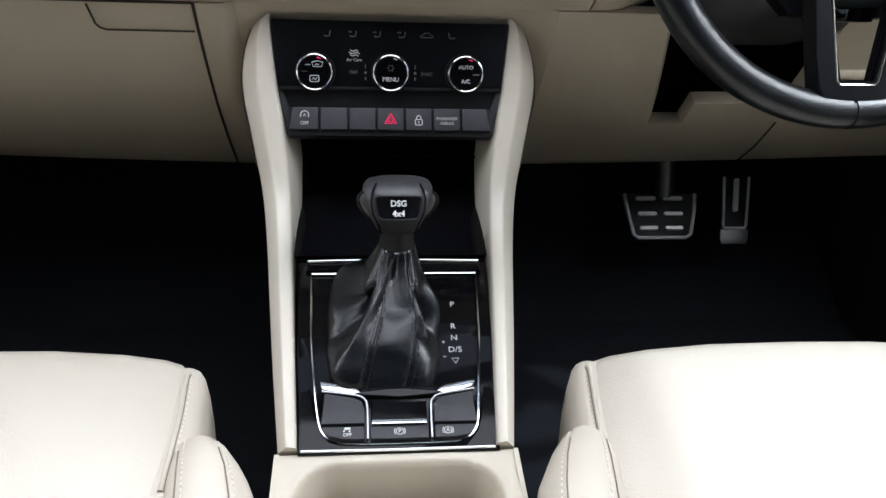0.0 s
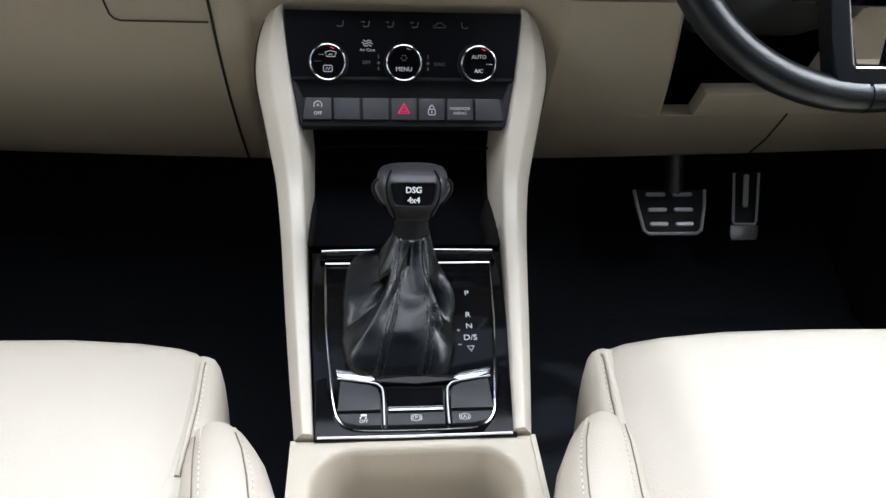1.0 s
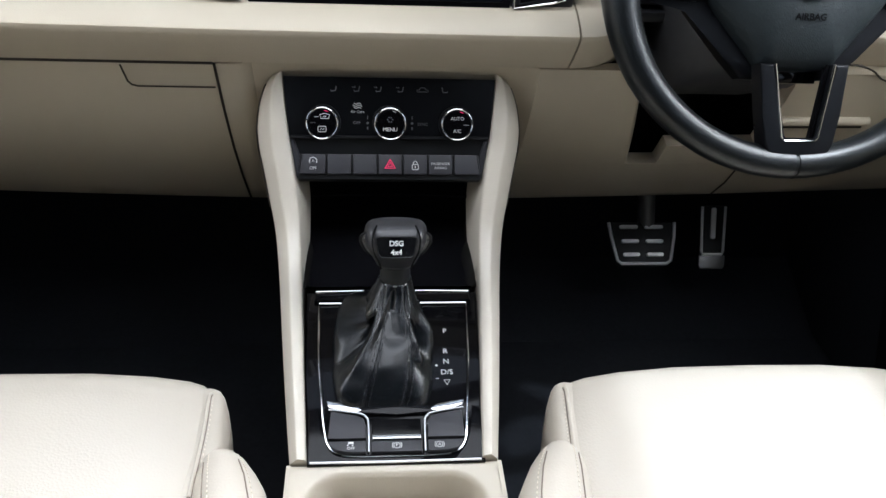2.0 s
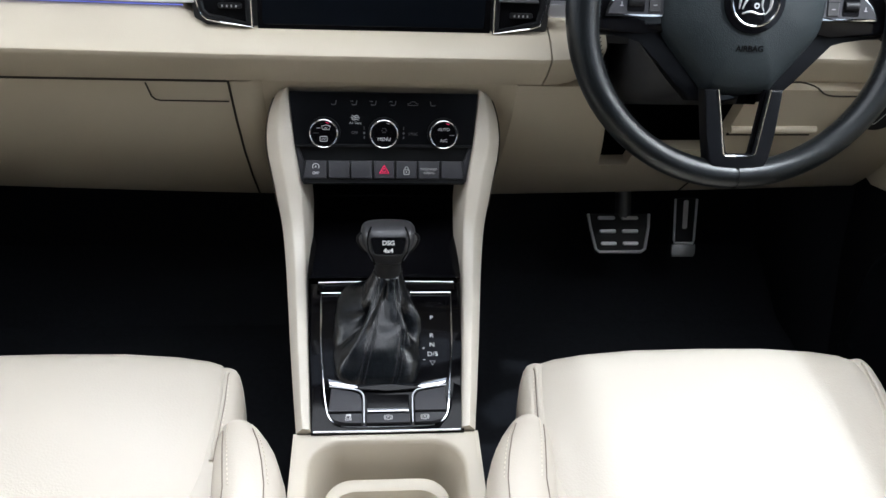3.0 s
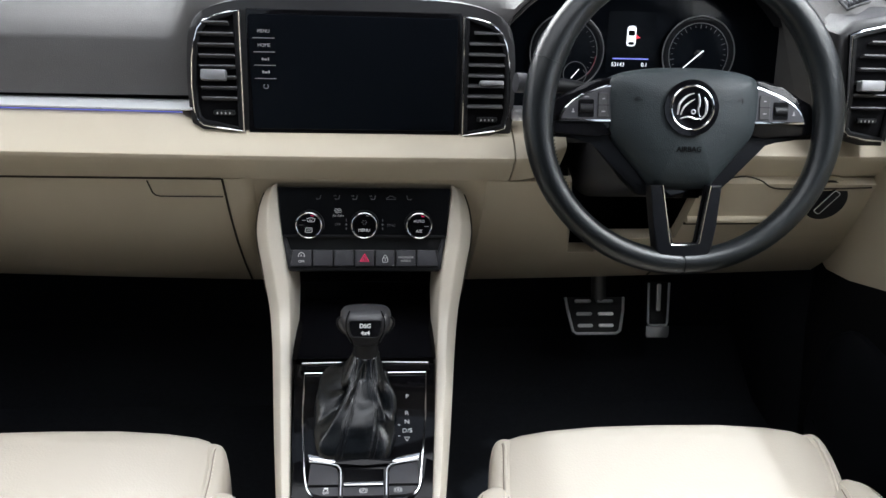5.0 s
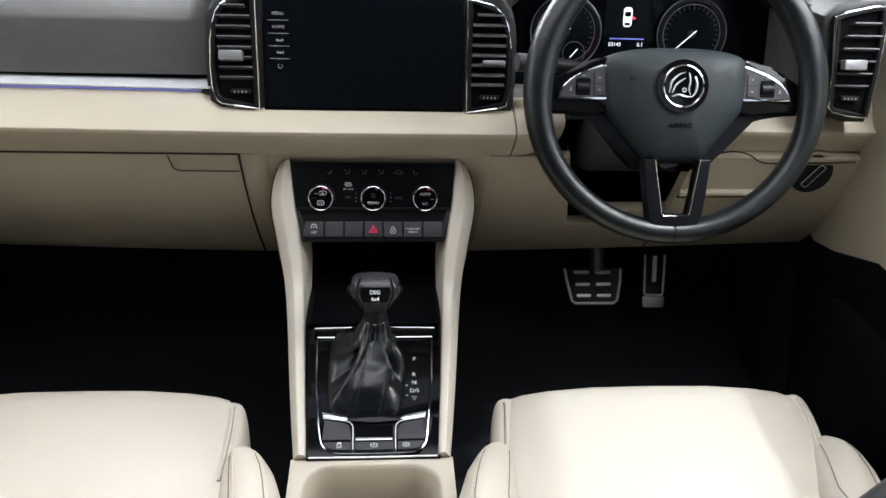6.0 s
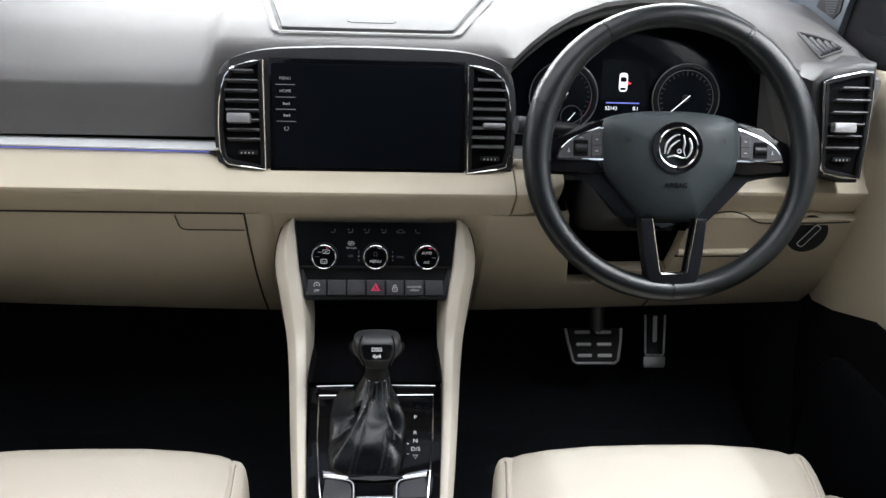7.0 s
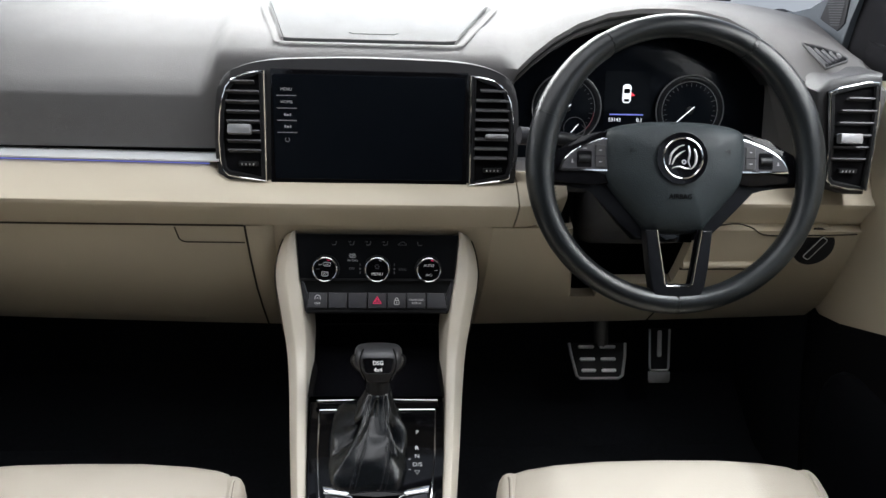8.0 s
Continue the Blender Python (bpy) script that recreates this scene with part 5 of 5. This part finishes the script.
# ---- seats ----
def seat(side, label):
    s = thing("front_seat", label, "car seat", "front seats")
    cx = 0.3735 if side > 0 else -0.3715

    def wx(u):
        return cx + u * side

    # cushion: u is across from the middle, inner side negative
    def edge(y, e=-1):
        """Half width of the cushion at its piped edge, inner or outer side."""
        if e > 0:
            d = min(0.16, max(0.0, 0.055 - y))
            return 0.1975 - 0.16 * d - 0.8 * d * d
        if side < 0 and e > -2:
            return 0.1945 + 0.003 * min(1.0, max(0.0, (0.073 - y) / 0.05))
        return (0.1985 if e < -1 else 0.2010) + 0.012 * max(0.0, (0.07 - y)) / 0.1 if y > -0.1 else 0.2185

    rings = []
    for u in (-1.0, -0.985, -0.95, -0.88, -0.7, -0.4, 0, 0.4, 0.7, 0.88, 0.95, 0.985, 1.0):
        front = (0.111 if side < 0 else 0.106) - 0.0115 * abs(u) ** 3 - 0.006 * max(0, abs(u) - 0.96) / 0.04
        top = 0.4775 + 0.004 * (1 - u * u) - 0.007 * max(0, (abs(u) - 0.88) / 0.12) ** 2 - 0.006 * max(0.0, (abs(u) - 0.4) / 0.6) ** 2
        ring = []
        for y, dz in ((front - 0.030, -0.22), (front - 0.008, -0.15), (front + 0.002, -0.08), (front + 0.003, -0.040), (front, -0.020), (front - 0.007, -0.008), (front - 0.018, -0.002), (front - 0.04, 0.0), (0.0, 0.0), (-0.06, -0.002), (-0.15, -0.012), (-0.28, -0.028), (-0.42, -0.040), (-0.44, -0.20)):
            ring.append((wx(u * edge(y, 1 if u > 0 else -1)), y, top + dz))
        rings.append(ring)
    part("cushion", loft(rings), LEATHER, s, "smooth cream leather cushion", 60)
    for e in (-1, 1):
        # side panel, bulging below the piped edge
        rows = []
        for y, k in ((0.0855, 0.55), (0.084, 0.78), (0.079, 0.92), (0.068, 1.0), (0.045, 1.0), (0.02, 1.05), (0.0, 1.05), (-0.05, 1.0), (-0.15, 1.0), (-0.42, 1.0)):
            base = edge(min(y, 0.09), e)
            rows.append([(wx(e * (base + dx * k )), y, 0.4685 + dz - 0.004 * (1 - min(1, k))) for dx, dz in ((-0.004, 0.0), (0.004, -0.0010), (0.0100, -0.0040), (0.0140, -0.012), (0.0158, -0.030), (0.0160, -0.06), (0.014, -0.10), (0.007, -0.19))])
        part("side_panel", solid_sheet(rows, (-e * side * 0.02, 0, -0.004)), LEATHER, s, "cream leather side panel", 60)
        # bolster that swells towards the back
        rings = []
        secs = [(0.017, 0.207, 0.224, 0.440), (0.014, 0.203, 0.230, 0.455), (0.006, 0.200, 0.238, 0.467), (-0.004, 0.1985, 0.2455, 0.4745), (-0.018, 0.1985, 0.2535, 0.481), (-0.04, 0.200, 0.264, 0.487), (-0.07, 0.204, 0.273, 0.492), (-0.10, 0.209, 0.279, 0.496), (-0.16, 0.213, 0.285, 0.502), (-0.26, 0.216, 0.288, 0.508), (-0.42, 0.218, 0.287, 0.51)]
        for y, xin, xout, top in secs:
            move = edge(y, e) - edge(y, -2) if e > 0 else (-0.004 if side < 0 else 0.0)
            xin, xout = xin + move, xout + move * 0.8
            w = xout - xin
            prof = [(0.0, -0.05), (0.0, -0.026), (0.07, -0.014), (0.18, -0.006), (0.36, -0.001), (0.54, 0.0), (0.72, -0.003), (0.86, -0.010), (0.95, -0.022), (1.0, -0.042), (0.99, -0.08), (0.88, -0.14), (0.7, -0.20), (0.2, -0.20)]
            sh = min(1.0, w / 0.05)
            rings.append([(wx(e * (xin + w * a)), y, top + h * (0.35 + 0.65 * sh if h > -0.03 else 1)) for a, h in prof])
        part("bolster", loft(rings), LEATHER, s, "rounded cream leather side bolster", 70)
        for col, inset in ((3, 0.0006), (6, 0.0006)):
            line = [Vector(r[col]) + Vector((0, 0, inset)) for r in rings[4:]]
            part("seam", tube(line, 0.0006, n=6), LEATHER_SEAM, s, "stitched seam")
            bm = bmesh.new()
            sp = smooth_path([Vector(r[col]).lerp(Vector(r[col + 1]), 0.35) + Vector((e * side * 0.0003, 0, 0.0004)) for r in rings[3:8]], 10)
            for a, b in zip(sp[::2], sp[1::2]):
                add(bm, tube([a, b], 0.0006, n=5))
            tagged(part("stitching", bm, THREAD, s), kind="stuff")
        # piping and stitches along the cushion's edge
        pp = smooth_path([(wx(e * (edge(y, e) + dx)), y, z) for y, dx, z in ((0.0775, 0.0005, 0.4660), (0.0740, -0.0005, 0.4685), (0.066, -0.001, 0.4695), (0.03, -0.001, 0.4695), (0.0, -0.001, 0.4695), (-0.05, -0.001, 0.4685))], 6)
        part("piping", tube(pp, 0.0021, n=8), LEATHER, s)
        part("seam", tube([p + Vector((e * side * 0.0022, 0, -0.0006)) for p in pp], 0.0007, n=5), LEATHER_SEAM, s)
        if e > 0:
            continue
        bm = bmesh.new()
        sp = smooth_path([p + Vector((e * side * 0.0040, 0, -0.0022)) for p in pp[5:]], 2)
        for a, b in zip(sp[::2], sp[1::2]):
            add(bm, tube([a, a.lerp(b, 0.75)], 0.00065, n=5))
        tagged(part("stitching", bm, THREAD, s), kind="stuff")
    # backrest and headrest behind
    rings = []
    for z, hw, y in ((0.46, 0.22, -0.40), (0.6, 0.25, -0.43), (0.85, 0.24, -0.49), (1.0, 0.20, -0.53), (1.05, 0.16, -0.545)):
        rings.append([(wx(x), y + d, z) for x, d in rrect(2 * hw, 0.12, 0.05, 0, -0.06, 4)])
    # unseen; black instead of cream to cut bounced light and reflections
    part("backrest", loft(rings), BLACK, s, "unseen plain backrest, coloured black to darken reflections", 60)
    part("seat_base", box(0.42, 0.44, 0.16, 0.02, pose(cx, -0.17, 0.255)), BLACK, s, "black plastic seat base")
    return s


seat(-1, "cream leather passenger seat with piped edges")
seat(1, "cream leather driver's seat with piped edges")


# ---- doors, pillars, windscreen ----
def door(side, label):
    d = thing("door_1" if side > 0 else "door_2", label, "car door", "", "structure")

    def px(y, z):
        return side * (0.70 + (0.26 * (y - 0.30) if y > 0.30 else 0.04 * (0.30 - y)) + 0.02 * (0.9 - z))

    rows = []
    for y in (0.66, 0.50, 0.40, 0.30, 0.2, 0.1, -0.2, -0.6, -1.0):
        k = max(0.0, min(1.0, (0.42 - y) / 0.22))
        zb = 0.52 + 0.085 * k
        rows.append([(px(max(y, 0.0), 0.93) + side * 0.012, y, 0.935), (px(max(y, 0.0), 0.9), y, 0.915), (px(max(y, 0), 0.8), y, 0.80), (px(max(y, 0), 0.7), y, 0.70), (px(max(y, 0), zb), y, zb)])
    part("upper_panel", solid_sheet(rows, (side * 0.05, 0, 0)), BEIGE, d, "cream upper door panel")
    rows = []
    for y in (0.66, 0.50, 0.40, 0.30, 0.2, 0.1, -0.2, -0.6, -1.0):
        k = max(0.0, min(1.0, (0.42 - y) / 0.22))
        zb = 0.52 + 0.085 * k
        rows.append([(px(max(y, 0), zb) - side * 0.002, y, zb), (px(max(y, 0), zb) - side * 0.004, y, zb - 0.02), (px(max(y, 0), 0.4), y, 0.40), (px(max(y, 0), 0.2) + side * 0.02, y, 0.16)])
    part("lower_panel", solid_sheet(rows, (side * 0.05, 0, 0)), DARK, d, "black lower door panel")
    rows = [[(px(max(y, 0.0), 0.93) - side * 0.006, y, 0.938), (px(max(y, 0), 0.93) - side * 0.004, y, 0.965), (px(max(y, 0), 0.93) + side * 0.06, y, 0.972)] for y in (0.52, 0.4, 0.2, -0.4, -1.0)]
    part("window_sill", solid_sheet(rows, (side * 0.01, 0, -0.02)), DARK, d, "black door top")
    # speaker pocket bulge
    rings = []
    for sc, off in ((1.0, 0.0), (0.97, 0.012), (0.90, 0.018), (0.4, 0.020)):
        rings.append([(px(max(y, 0.0), 0.42) - side * off, y, z) for y, z in ((0.17 + (yy) * sc, 0.39 + zz * sc) for yy, zz in rrect(0.24, 0.26, 0.07, 0, 0, 5))])
    part("speaker_pocket", loft(rings), SATIN_BLACK, d, "black speaker pocket")
    return d


door(1, "driver's door with cream upper and black lower panel")
door(-1, "passenger's door with cream upper and black lower panel")
for side in (1, -1):
    pl = thing("a_pillar", "blue-grey plastic windscreen pillar trim with speaker grille", "pillar")
    rings = []
    for x, y, z, w in ((0.745, 0.56, 1.045, 0.04), (0.73, 0.50, 1.10, 0.04), (0.66, 0.33, 1.23, 0.04), (0.60, 0.24, 1.36, 0.04)):
        rings.append([(side * (x + dx), y + dy, z) for dx, dy in ((-0.02, 0.5 * w), (-0.025, -w), (0.01, -1.6 * w), (0.05, -0.6 * w), (0.04, 0.6 * w))])
    part("trim", loft(rings), PILLAR, pl)
    poly = [(0.72, 0.93), (0.515, 0.93), (0.507, 0.985), (0.497, 1.03), (0.46, 1.10), (0.40, 1.18), (0.45, 1.16), (0.55, 1.045), (0.585, 1.009), (0.635, 0.988), (0.685, 0.975), (0.72, 0.97)]
    SP = basis((side * 0.727, 0, 0), (0, -side, 0), (0, 0, 1))
    part("sail_panel", slab([(-side * y, z) for y, z in (poly if side > 0 else poly)], 0.03, 0.004, SP, 2, 0.0), PILLAR, pl)
    corner = [(0.56, 0.93), (0.22, 0.93), (0.22, 0.955), (0.27, 0.98), (0.36, 1.15), (0.44, 1.16), (0.52, 1.10)]
    part("mirror_corner", slab([(-side * y, z) for y, z in corner], 0.02, 0.002, SP, 1, -0.010), DARK, pl, "black window corner trim")
    SG = basis((side * 0.727, 0.553, 0.994), (0, -side * 1.0, 0), (0, 0, 1))
    gril = [(0.042, -0.018), (0.027, 0.018), (-0.024, 0.028), (-0.034, 0.024), (-0.035, -0.013), (-0.019, -0.027)]
    part("speaker_grille", slab([(-side * y, z) for y, z in gril], 0.004, 0.001, SG, 1, 0.002), BLACK, pl, "perforated black speaker grille")
    bm = bmesh.new()
    for k in range(11):
        w = 0.026 + 0.003 * k if k < 8 else 0.05
        add(bm, box(w, 0.0016, 0.002), at(SG, side * (0.010 - 0.0012 * k), -0.019 + 0.0038 * k, 0.0022, 8))
    tagged(part("grille_ribs", bm, GREYBTN, pl), kind="stuff")

for side in (1, -1):
    mesh_thing("kick_panel", box(0.03, 0.62, 0.80, 0.01, pose(side * 0.755, 0.50, 0.565)), CARPET, "black carpeted kick panel beside the footwell", "panel")

# shut line between dashboard end and driver's door
part("door_gap", tube([(0.712, 0.285, 0.775), (0.7165, 0.325, 0.68), (0.724, 0.375, 0.60), (0.732, 0.43, 0.53), (0.735, 0.45, 0.50)], 0.0022, n=6), SEAM, dash)

# light switch on the knee panel
LS = basis((0.643, 0.319, 0.690), (1, 0, 0), (0, -0.12, 0.99))
ls = thing("light_switch", "round black headlamp switch in a cream surround", "switch")
part("surround", slab(circle(0.036, 40), 0.012, 0.003, LS, 2, 0.002), BEIGE, ls)
part("knob", slab(circle(0.031, 40), 0.008, 0.003, LS, 2, 0.006), BLACK, ls, "round black rotary knob")
part("grip", slab(rrect(0.011, 0.040, 0.003), 0.006, 0.0015, LS @ pose(0, 0, 0, 0, 0, -32), 2, 0.011), BLACK, ls)
part("grip_edge", tube([LS @ pose(0, 0, 0, 0, 0, -32) @ Vector((x, y, 0.0105)) for x, y in rrect(0.011, 0.040, 0.003)], 0.0007, True, 5, up=LS.col[2][:3]), SATIN, ls, "silver outline of the grip")
